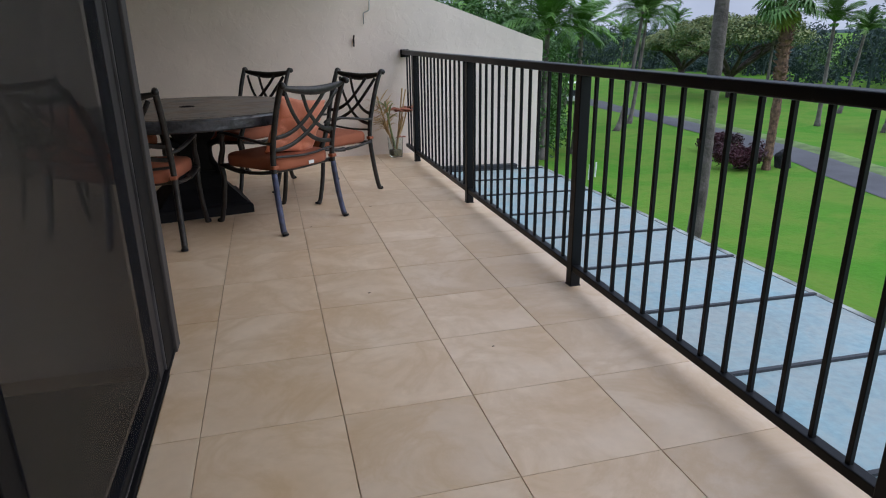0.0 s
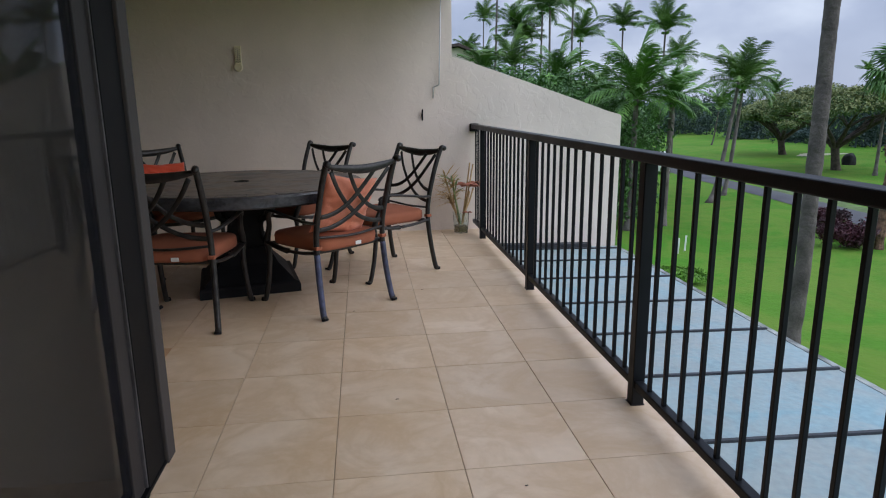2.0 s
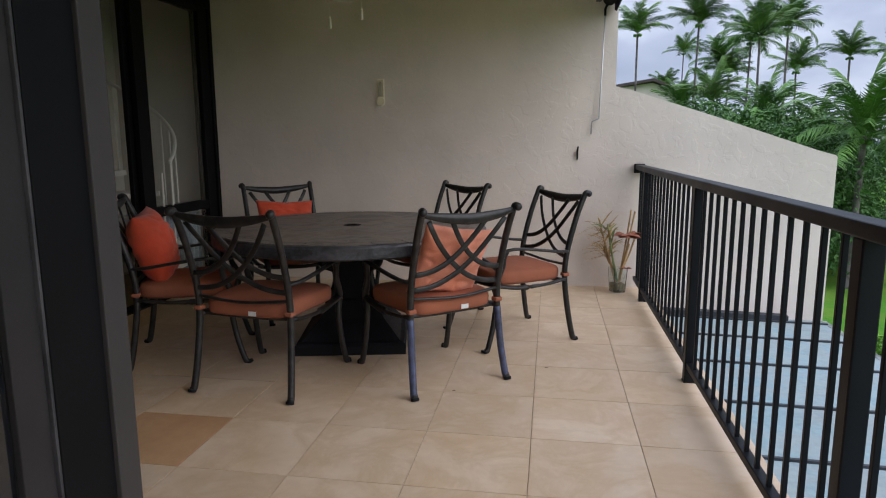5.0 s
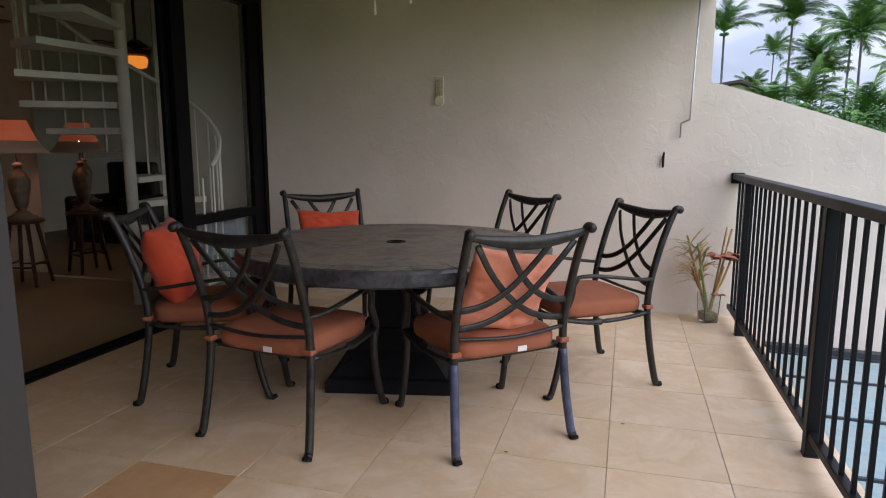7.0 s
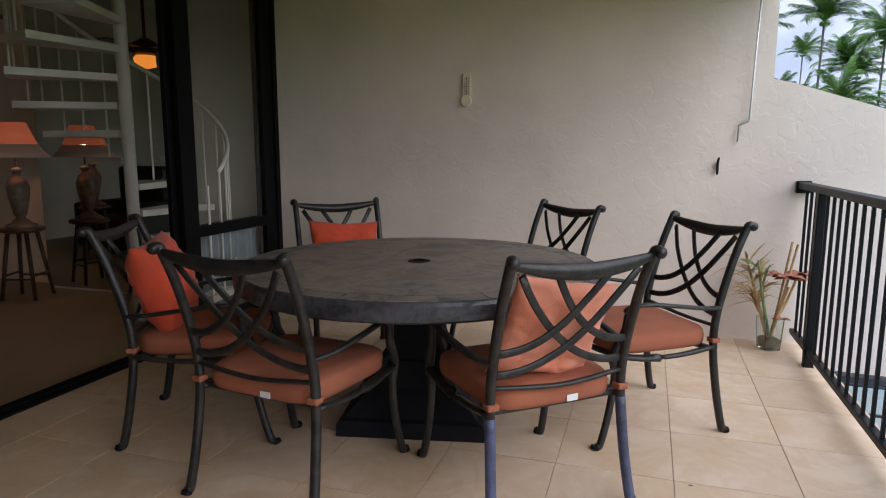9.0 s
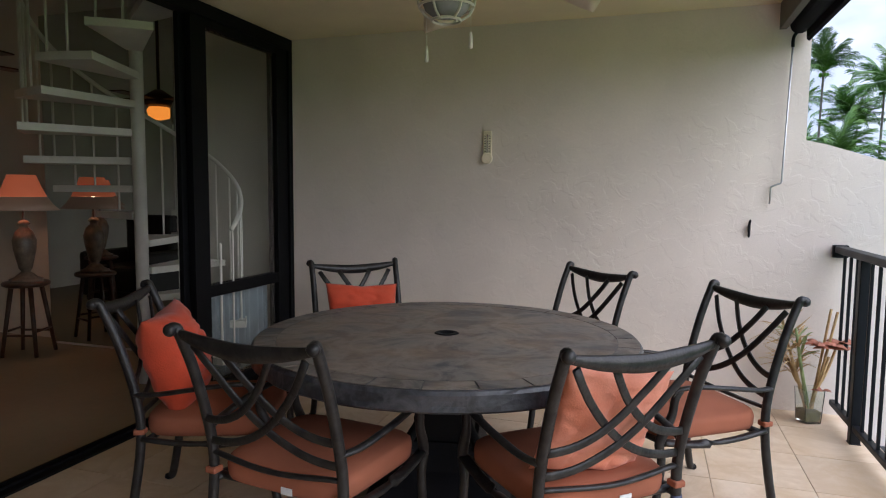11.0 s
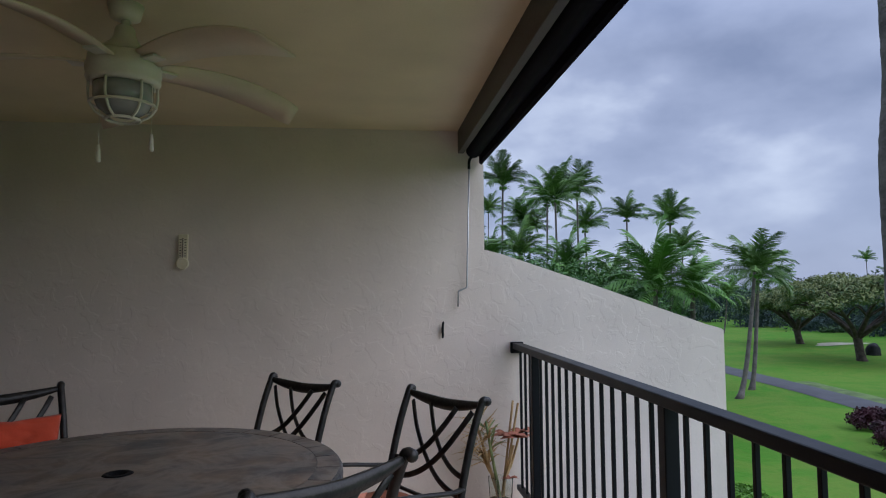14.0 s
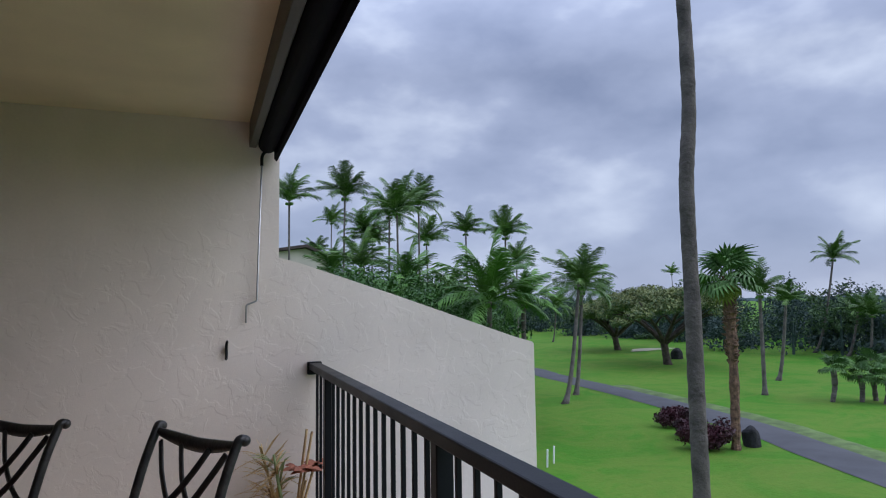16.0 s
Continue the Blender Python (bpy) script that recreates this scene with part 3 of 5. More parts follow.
def build_chair():
    chair = tagged(empty("dining_chair"), "dark bronze cast metal patio armchair with terracotta seat cushion", "chair", "chairs round the table")
    for s in (-1, 1):
        bm = bmesh.new()
        tube(bm, smooth_path([(s * 0.285, -0.312, 0.012), (s * 0.282, -0.295, 0.03), (s * 0.272, -0.262, 0.20), (s * 0.265, -0.238, 0.40),
                              (s * 0.264, -0.248, 0.56), (s * 0.266, -0.308, 0.78), (s * 0.268, -0.366, 0.925), (s * 0.272, -0.382, 0.95), (s * 0.275, -0.402, 0.945)], 30), 0.0182, 10)
        part("back_post", bm, M_CHAIR, chair, smooth=True)
        bm = bmesh.new()
        bmesh.ops.create_uvsphere(bm, u_segments=12, v_segments=8, radius=0.021, matrix=pose(s * 0.276, -0.398, 0.944))
        part("finial", bm, M_CHAIR, chair, smooth=True)
        bm = bmesh.new()
        tube(bm, smooth_path([(s * 0.285, 0.345, 0.01), (s * 0.285, 0.325, 0.02), (s * 0.278, 0.285, 0.16), (s * 0.275, 0.262, 0.32),
                              (s * 0.277, 0.276, 0.40), (s * 0.282, 0.258, 0.455), (s * 0.285, 0.228, 0.52), (s * 0.29, 0.22, 0.585), (s * 0.292, 0.20, 0.62)], 28),
             [0.0165 + 0.004 * math.exp(-((i - 16) / 4) ** 2) for i in range(29)], 10)
        part("front_leg", bm, M_CHAIR, chair, smooth=True)
        bm = bmesh.new()
        tube(bm, smooth_path([(s * 0.266, -0.255, 0.585), (s * 0.295, -0.17, 0.592), (s * 0.315, -0.02, 0.615), (s * 0.315, 0.13, 0.632), (s * 0.298, 0.215, 0.622), (s * 0.290, 0.235, 0.60)], 22), 0.016, 10, 0.6)
        part("armrest", bm, M_CHAIR, chair, smooth=True)
        bm = bmesh.new()
        band(bm, smooth_path([(s * 0.266, -0.232, 0.405), (s * 0.272, -0.08, 0.385), (s * 0.274, 0.10, 0.383), (s * 0.277, 0.262, 0.408)], 14), 0.021, 0.010)
        part("seat_rail", bm, M_CHAIR, chair, smooth=True)
        bm = bmesh.new()
        tube(bm, [(s * 0.285, -0.316, 0.001), (s * 0.285, -0.312, 0.014)], 0.021, 10)
        part("foot_cap", bm, M_IRON, chair)
        bm = bmesh.new()
        tube(bm, [(s * 0.285, 0.35, 0.001), (s * 0.285, 0.345, 0.014)], 0.021, 10)
        part("foot_cap", bm, M_IRON, chair)
    for yy, zz, nm in ((-0.206, 0.404, "rear_rail"), (0.250, 0.402, "front_rail")):
        bm = bmesh.new()
        tube(bm, smooth_path([(-0.266, yy, zz), (0, yy + 0.02, zz - 0.012), (0.266, yy, zz)], 12), 0.014, 8)
        part(nm, bm, M_CHAIR, chair, smooth=True)
    # crest rail: a deep strap sagging in the middle
    bm = bmesh.new()
    path = smooth_path([(-0.268, -0.37, 0.932), (-0.15, -0.38, 0.912), (0, -0.385, 0.900), (0.15, -0.38, 0.912), (0.268, -0.37, 0.932)], 22)
    rows = []
    for i, p in enumerate(path):
        h = 0.012 + 0.015 * math.sin(math.pi * i / 22)
        rows.append([bm.verts.new(p + Vector((0, dy, dz))) for dy, dz in ((-0.009, -h), (0.006, -h), (0.011, 0), (0.004, h), (-0.011, h), (-0.014, 0))])
    for a, b2 in zip(rows, rows[1:]):
        for k in range(6):
            bm.faces.new((a[k], b2[k], b2[(k + 1) % 6], a[(k + 1) % 6]))
    bm.faces.new(rows[0]), bm.faces.new(rows[-1][::-1])
    bmesh.ops.recalc_face_normals(bm, faces=bm.faces[:])
    part("crest_rail", bm, M_CHAIR, chair, smooth=True)
    bm = bmesh.new()
    tube(bm, smooth_path([(-0.264, -0.242, 0.50), (0, -0.262, 0.485), (0.264, -0.242, 0.50)], 14), 0.012, 8, 0.7)
    part("lower_back_rail", bm, M_CHAIR, chair, smooth=True)
    # the crossing pairs of curved straps
    for s in (-1, 1):
        for k, (x0, x1, z1) in enumerate(((0.222, -0.262, 0.545), (0.098, -0.262, 0.625))):
            pts = []
            for u in range(15):
                f = u / 14
                x = x0 + (x1 - x0) * f
                z = 0.895 + (z1 - 0.895) * (1 - (1 - f) ** 2.3)
                sag = 0.015 * math.sin(math.pi * (x + 0.265) / 0.53)
                pts.append((s * x, back_y(z) - sag - 0.003 * (s + 1) - 0.004 * k, z))
            bm = bmesh.new()
            band(bm, pts, 0.0135, 0.0055)
            part("back_strap", bm, M_CHAIR, chair, smooth=True)
    # seat cushion with piping
    bm = bmesh.new()
    cols = 14
    def edge_pts(scale, z, sag=0.0):
        out = []
        for q in range(cols * 4):
            a = 2 * math.pi * q / (cols * 4)
            cx, cy = math.cos(a), math.sin(a)
            k2 = (abs(cx) ** 6 + abs(cy) ** 6) ** (-1 / 6)
            wx = 0.262 + 0.012 * cy * k2
            out.append(bm.verts.new((cx * k2 * wx * scale, 0.012 + cy * k2 * 0.255 * scale, z)))
        return out
    levels = [(0.93, 0.402), (0.985, 0.409), (1.0, 0.426), (1.005, 0.455), (0.99, 0.474), (0.95, 0.484), (0.8, 0.492), (0.5, 0.499), (0.15, 0.501)]
    rr = [edge_pts(sc, z) for sc, z in levels]
    for a, b2 in zip(rr, rr[1:]):
        for k in range(len(a)):
            bm.faces.new((a[k], a[(k + 1) % len(a)], b2[(k + 1) % len(a)], b2[k]))
    bm.faces.new(rr[0][::-1]), bm.faces.new(rr[-1])
    cushion = part("seat_cushion", bm, M_SEAT, chair, "terracotta cloth cushion", smooth=True)
    for s in (-1, 1):
        bm = bmesh.new()
        box(bm, (s * 0.262 - 0.022, -0.262, 0.425), (s * 0.262 + 0.022, -0.218, 0.448), 0.006)
        part("cushion_tie", bm, M_SEAT, cushion)
    part("care_label", bx((0.03, -0.2485, 0.412), (0.075, -0.2455, 0.436), 0.001), M_TAG, cushion, "small white sewn label")
    return chair


chair = build_chair()
chair.matrix_basis = pose(-2.230, -2.568, 0, 0, 0, -7.5)
for x, y, r in ((-1.377, -2.356, 40.5), (-0.991, -1.568, 123.5), (-1.679, -0.984, 135), (-2.661, -1.183, -140), (-2.90, -2.243, -66.5)):
    c2 = copy_thing(chair, pose(x, y, 0, 0, 0, r))
    if r == 40.5:
        # this chair's lower rear legs get a thin dull blue sleeve
        tagged(c2, "dark bronze patio armchair with dull blue lower rear legs")
        for sx in (-1, 1):
            bm = bmesh.new()
            tube(bm, smooth_path([(sx * 0.285, -0.309, 0.02), (sx * 0.282, -0.294, 0.035), (sx * 0.272, -0.262, 0.20), (sx * 0.2655, -0.2385, 0.395)], 16), 0.0192, 10)
            part("faded_paint", bm, M_BLUE_LEG, c2, "dull blue sleeve over the lower leg", smooth=True)


# ---- throw pillows ----
def pillow(name, w, h, d, material, label, m, seed):
    bm = bmesh.new()
    n = 34
    rnd = random.Random(seed)
    grid = {}
    for s in (-1, 1):
        for i in range(n + 1):
            for j in range(n + 1):
                u, v = 2 * i / n - 1, 2 * j / n - 1
                if s == 1 and (abs(u) == 1 or abs(v) == 1):
                    grid[s, i, j] = grid[-1, i, j]
                    continue
                puff = ((1 - u * u) * (1 - v * v)) ** 0.42
                pinch = 1 - 0.15 * (1 - abs(u * v)) * (abs(u) ** 4 + abs(v) ** 4) * 0.8
                wr = 0.016 * noise.noise(Vector((u * 2.1 + seed, v * 2.1, s * 3))) - 0.020 * (1 - abs(noise.noise(Vector((u * 1.3 + 0.8 * v + seed, v * 3.2 - u, s * 2))))) ** 6
                grid[s, i, j] = bm.verts.new((u * w / 2 * pinch, s * (d / 2 * puff + wr * puff), v * h / 2 * pinch))
    for s in (-1, 1):
        for i in range(n):
            for j in range(n):
                q = (grid[s, i, j], grid[s, i + 1, j], grid[s, i + 1, j + 1], grid[s, i, j + 1])
                if len(set(q)) == 4:
                    bm.faces.new(q)
    bmesh.ops.recalc_face_normals(bm, faces=bm.faces[:])
    ob = part(name, bm, material, smooth=True)
    ob.matrix_basis = m
    return tagged(ob, label, "pillow", "throw pillows")


def on_chair(x, y, r, dy, dz, tilt, lean=0, turn=0):
    return pose(x, y, 0, 0, 0, r) @ pose(0, dy, dz, tilt, lean, turn)


pillow("throw_pillow", 0.41, 0.39, 0.15, M_PILLOW2, "faded coral velvet square pillow leaning on chair back", on_chair(-1.377, -2.356, 40.5, -0.185, 0.665, 18, 9), 3)
pillow("throw_pillow", 0.42, 0.43, 0.24, M_PILLOW, "bright orange velvet square pillow propped upright on seat", on_chair(-2.90, -2.243, -66.5, -0.175, 0.675, 17, 4), 8)
pillow("throw_pillow", 0.45, 0.36, 0.15, M_PILLOW, "bright orange velvet pillow sunk against chair back", on_chair(-2.661, -1.183, -140, -0.17, 0.66, 16, -3), 13)

# ---- grounds ----
M_GRASS = mat("mown_lawn", (0.054, 0.165, 0.014), 0.95, var=0.20, scale=0.14, fine=5, bump=0.6, bump_scale=9, second=(0.088, 0.190, 0.022), dist=0.05, spec=0.1)
veined(M_GRASS, (0.165, 0.215, 0.040), 0.45, 0.24)
M_PATH = mat("grey_asphalt_path", (0.072, 0.073, 0.083), 0.9, var=0.12, scale=0.8, fine=30, bump=0.2)
M_DIRT = mat("worn_sandy_verge", (0.115, 0.175, 0.05), 0.95, var=0.2, scale=1.5, fine=12, bump=0.2)
M_SAND = mat("pale_bunker_sand", (0.40, 0.38, 0.29), 0.95, var=0.1, scale=2, fine=20, bump=0.1)
M_TRUNK = mat("grey_palm_bark", (0.145, 0.128, 0.120), 0.9, var=0.25, scale=2.5, fine=22, bump=0.9, bump_scale=16, second=(0.085, 0.072, 0.066), dist=0.03)
M_TRUNK3 = mat("ringed_dark_palm_bark", (0.10, 0.085, 0.082), 0.9, var=0.3, scale=2.0, fine=14, bump=1.0, bump_scale=11, second=(0.045, 0.038, 0.037), dist=0.04)
M_TRUNK2 = mat("rough_brown_palm_boots", (0.17, 0.10, 0.065), 0.95, var=0.35, scale=6, fine=18, bump=1.0, bump_scale=9, second=(0.07, 0.042, 0.03), dist=0.06)
M_FROND = leaf_mat("palm_frond_green", (0.125, 0.215, 0.050), (0.042, 0.092, 0.028), 0.22)
M_FROND2 = leaf_mat("fresh_palm_green", (0.115, 0.24, 0.042), (0.050, 0.125, 0.024), 0.2)
M_FAN = leaf_mat("fan_palm_green", (0.12, 0.23, 0.06), (0.055, 0.12, 0.034))
M_SKIRT = leaf_mat("yellowing_fan_leaf", (0.20, 0.25, 0.04), (0.12, 0.14, 0.03))
M_LEAF = leaf_mat("rain_tree_leaf", (0.12, 0.18, 0.06), (0.07, 0.115, 0.04))
M_LEAF_UPPER = leaf_mat("rain_tree_upper_leaf", (0.24, 0.27, 0.10), (0.15, 0.18, 0.065))
# far woods: leaf green greyed and blued to carry the distance haze
M_WOODS = leaf_mat("far_woods_hazed_leaf", (0.066, 0.094, 0.086), (0.052, 0.078, 0.072), 0.12, 0.03)
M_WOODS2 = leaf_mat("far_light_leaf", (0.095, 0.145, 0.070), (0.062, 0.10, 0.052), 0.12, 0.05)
M_SHRUB = leaf_mat("thicket_leaf", (0.075, 0.165, 0.036), (0.028, 0.075, 0.018))
M_COVER = leaf_mat("groundcover_leaf", (0.16, 0.34, 0.035), (0.085, 0.20, 0.022))
M_RED = leaf_mat("dark_red_shrub_leaf", (0.060, 0.014, 0.022), (0.028, 0.009, 0.014))
M_BARK = mat("brown_tree_bark", (0.075, 0.058, 0.048), 0.95, var=0.3, scale=3, fine=20, bump=0.8, dist=0.03)
M_ROCK = mat("black_lava_boulder", (0.022, 0.023, 0.027), 0.9, var=0.3, scale=3, fine=20, bump=0.8, dist=0.05)
# distance haze is painted into the hills as a flat blue-grey
M_HILL = mat("far_hill_haze_tint", (0.20, 0.25, 0.31), 1.0, var=0.1, scale=0.01, fine=0.06, bump=0)
M_HOUSE = mat("cream_house_wall", (0.62, 0.57, 0.50), 0.9, var=0.05, scale=0.6, fine=8, bump=0.1)
M_ROOF = mat("brown_shingle_roof", (0.075, 0.055, 0.052), 0.9, var=0.2, scale=1.5, fine=12, bump=0.5)
M_WIN = mat("dark_window_glass", (0.02, 0.025, 0.03), 0.1, var=0.05, bump=0)


def height(x, y):
    """The lawn: flat by the building, rolling gently further out."""
    d = math.hypot(x, y)
    far_out = min(1.0, max(0.0, (d - 30) / 60))
    return GROUND + far_out * (0.55 * math.sin(x * 0.055 + 1.0) * math.cos(y * 0.047) + 0.25 * math.sin(y * 0.11 + x * 0.03)) + min(1, max(0, (d - 75) / 60)) * 0.8


bm = bmesh.new()
steps = [-1500, -700, -300, -120] + [-60 + 4 * k for k in range(50)] + [145, 155, 170, 190, 220, 300, 700, 1500]
gv = [[bm.verts.new((x, y, height(x, y))) for y in steps] for x in steps]
for i in range(len(steps) - 1):
    for j in range(len(steps) - 1):
        bm.faces.new((gv[i][j], gv[i + 1][j], gv[i + 1][j + 1], gv[i][j + 1]))
tagged(part("ground", bm, M_GRASS, smooth=True), "bright green mown golf course lawn", "lawn", kind="structure")


def ribbon(name, line, w, lift, material, label, cat):
    pts = smooth_path([(x, y, 0) for x, y in line], 90)
    bm = bmesh.new()
    rows = []
    for i, p in enumerate(pts):
        d = (pts[min(i + 1, 90)] - pts[max(i - 1, 0)]).normalized()
        s = Vector((d.y, -d.x, 0))
        wob = 0.12 * noise.noise(Vector((i * 0.3, w, 0)))
        row = []
        for k in (-1, -0.5, 0, 0.5, 1):
            q = p + s * (k * (w / 2 + wob))
            row.append(bm.verts.new((q.x, q.y, height(q.x, q.y) + lift - (0.05 if abs(k) == 1 else 0))))
        rows.append(row)
    for a, b2 in zip(rows, rows[1:]):
        for k in range(4):
            bm.faces.new((a[k], b2[k], b2[k + 1], a[k + 1]))
    bmesh.ops.recalc_face_normals(bm, faces=bm.faces[:])
    return tagged(part(name, bm, material, smooth=True), label, cat, kind="structure")


LINE = [(12, -22), (17.5, 0), (21.3, 13.0), (23.0, 18.6), (24.2, 26), (25.2, 34.4), (25.9, 42), (26.5, 50), (24, 70)]
ribbon("road", LINE, 2.25, 0.07, M_PATH, "grey asphalt golf cart path curving over the lawn", "path")
ribbon("verge", [(x + 1.7, y - 0.2) for x, y in LINE[:6]], 1.3, 0.055, M_DIRT, "worn sandy strip along the cart path", "verge")
for x, y, r in ((46.7, 56.0, 1.7), (75, 52, 1.6)):
    bm = bmesh.new()
    rim_v = []
    c = bm.verts.new((x, y, height(x, y) + 0.02))
    for k in range(28):
        a = 2 * math.pi * k / 28
        rr = r * (1 + 0.25 * math.sin(3 * a + x))
        bx2, by2 = x + 1.6 * rr * math.cos(a), y + 0.7 * rr * math.sin(a)
        rim_v.append(bm.verts.new((bx2, by2, height(bx2, by2) + 0.03)))
    for k in range(28):
        bm.faces.new((c, rim_v[k], rim_v[(k + 1) % 28]))
    tagged(part("sand_bunker", bm, M_SAND), "pale sand bunker in the lawn", "bunker", kind="structure")


# ---- palms ----
def frond(bm, m, length, droop, pairs, leaf, rnd, twist=0.0):
    """One feather leaf: an arching midrib with hanging leaflets on both sides."""
    pts = []
    n = 12
    x = z = 0.0
    ang = 0.0
    for i in range(n + 1):
        pts.append(Vector((x, 0, z)))
        ang = -droop * (i / n) ** 1.3
        x += length / n * math.cos(ang)
        z += length / n * math.sin(ang)
    tube(bm, [m @ p for p in pts[::2]], [0.035 * (1 - 0.85 * i / n) * length / 2.4 for i in range(0, n + 1, 2)], 4, caps=False)
    for k in range(pairs):
        u = 0.09 + 0.91 * k / (pairs - 1)
        f = u * n
        i = min(int(f), n - 1)
        p = pts[i].lerp(pts[i + 1], f - i)
        d = (pts[i + 1] - pts[i]).normalized()
        up = Vector((-d.z, 0, d.x))
        ll = leaf * (math.sin(math.pi * (0.14 + 0.78 * u)) ** 0.6) * rnd.uniform(0.85, 1.1)
        for s in (-1, 1):
            # leaflets stand off in a shallow V at the stalk and hang towards the tip
            out = (d * rnd.uniform(0.55, 0.8) + Vector((0, s * rnd.uniform(0.7, 0.9), 0)) + up * (0.25 - 0.65 * u + rnd.uniform(-0.12, 0.12) + twist * s)).normalized()
            mid = p + out * ll * 0.5
            tip = p + out * ll + Vector((0, 0, -rnd.uniform(0.12, 0.42) * ll))
            w = d * (0.030 * length / 2.4)
            a, b2 = bm.verts.new(m @ (p - w)), bm.verts.new(m @ (p + w))
            c, e = bm.verts.new(m @ (mid + w * 0.9)), bm.verts.new(m @ (mid - w * 0.9))
            t = bm.verts.new(m @ tip)
            bm.faces.new((a, b2, c, e))
            bm.faces.new((e, c, t))


def palm_crown(seed, n=24, length=2.65, pairs=32, leaf=0.80, spread=1.0, wind=0.35):
    rnd = random.Random(seed)
    bm = bmesh.new()
    for k in range(n):
        f = k / n
        az = k * 137.5 + rnd.uniform(-14, 14)
        up = 88 - 80 * f * spread + rnd.uniform(-9, 9)
        # the trade wind lays the leaves over to one side
        a = radians(az)
        d = Vector((math.cos(a), math.sin(a), 0)) + Vector((wind * 0.7, -wind * 0.7, 0))
        az2 = math.degrees(math.atan2(d.y, d.x))
        m = pose(0, 0, 0, 0, 0, az2) @ pose(0, 0, 0, 0, -up, 0) @ pose(0.05, 0, 0, rnd.uniform(-25, 25), 0, 0)
        frond(bm, m, length * rnd.uniform(0.75, 1.12), radians(rnd.uniform(22, 58) + 26 * f), pairs, leaf, rnd)
    return bm


def palm_trunk(bm, h, r0, r1, lean=(0.0, 0.0), n=22, sides=9, seed=0):
    rnd = random.Random(seed)
    pts, rr = [], []
    for i in range(n + 1):
        f = i / n
        pts.append((lean[0] * (f ** 0.6 - 1), lean[1] * (f ** 0.6 - 1), -h * (1 - f)))
        rr.append((r0 + (r1 - r0) * f ** 0.6 + (0.5 * r0 * max(0, 1 - f * 9))) * (1 + (0.05 if i % 2 else -0.03)))
    tube(bm, pts, rr, sides)


crown_mesh = []
for k in range(5):
    bm = palm_crown(20 + k, n=(19, 21, 20, 22, 26)[k], spread=0.90 + 0.06 * k)
    me = bpy.data.meshes.new("crown")
    bm.to_mesh(me)
    bm.free()
    me.materials.append(M_FROND2 if k == 4 else M_FROND)
    crown_mesh.append(me)


def coconut_palm(x, y, z, s, k, lean=(0.3, -0.2), r=0.115, label="tall coconut palm with feathery green fronds"):
    """z: where the crown springs from the trunk."""
    p = tagged(empty("palm_tree", (x, y, z)), label, "palm tree", "palms on the golf course")
    bm = bmesh.new()
    z -= 0.40 * s
    p.location.z = z
    base = height(x - lean[0], y - lean[1]) - 0.15
    palm_trunk(bm, z - base, r, r * 0.62, lean)
    part("trunk", bm, M_TRUNK, p, smooth=True)
    c = new("crown", crown_mesh[k % 5])
    c.parent = p
    c.matrix_basis = pose(0, 0, 0, 0, 0, (k * 67) % 50 - 25) @ Matrix.Diagonal((s, s, s, 1))
    bm = bmesh.new()
    for q in range(5):
        a = q * 1.3 + k
        bmesh.ops.create_icosphere(bm, subdivisions=1, radius=0.13 * s, matrix=pose(0.22 * math.cos(a) * s, 0.22 * math.sin(a) * s, -0.18 * s - 0.05 * (q % 2)))
    part("coconut_cluster", bm, M_FROND2, p, smooth=True)
    return p


BEHIND = [(5.4, 45.2, 9.7, 1.00), (10.1, 47.1, 10.6, 1.05), (12.8, 41.3, 8.7, 1.10), (15.9, 45.5, 9.9, 1.00), (14.4, 49.0, 9.4, 1.00), (22.0, 50.1, 8.2, 0.90),
          (22.7, 43.3, 7.2, 0.95), (16.1, 84.7, 13.3, 1.00), (14.0, 85.1, 8.9, 1.00), (13.9, 56.3, 8.7, 1.00), (14.7, 56.1, 7.7, 1.00), (19.7, 54.6, 7.7, 1.00),
          (31.8, 59.1, 6.2, 0.95), (45.3, 73.7, 1.1, 1.00), (61.8, 87.0, 3.1, 1.00), (106.5, 122.3, 8.1, 1.00)]
for k, (x, y, z, s) in enumerate(BEHIND):
    coconut_palm(x, y, z, s, k, (0.5 * math.sin(k * 2.1), 0.6 * math.cos(k * 1.7)))
for k, (x, y, z, s, lx, ly) in enumerate([(20.6, 29.2, 2.8, 0.98, 1.6, 0.5), (22.6, 32.0, 2.4, 0.80, 1.0, 0.4), (32.0, 26.5, 2.0, 0.81, 0.1, 0.1),
                                         (39.5, 31.2, 1.4, 0.65, 0.7, -0.5), (60.0, 43.2, 5.8, 1.0, 1.6, -1.6), (59.6, 40.6, 0.3, 0.91, 0.9, -0.8),
                                         (39.8, 40.2, 2.3, 0.72, 0.2, 0.1), (57.8, 37.9, 0.1, 0.87, 0.4, -0.3), (64.6, 50.4, 0.2, 0.68, 0.1, 0.1)]):
    coconut_palm(x, y, z, s, k + 3, (lx, ly), 0.15, "leaning coconut palm on the open lawn")
for k, (x, y, z, s) in enumerate([(11.2, 21.7, 1.9, 1.05), (13.3, 22.5, 1.6, 0.70), (9.7, 39.9, 4.4, 1.00), (11.3, 33.8, 2.8, 1.00), (9.7, 50.2, 4.4, 1.00), (11.7, 27.6, 2.0, 0.68), (8.6, 28.6, 1.7, 0.65)]):
    coconut_palm(x, y, z, s, 4 + 5 * (k % 2) + (k % 3 == 2), (0.2, 0.2), 0.17, "lush low palm with broad bright green fronds")

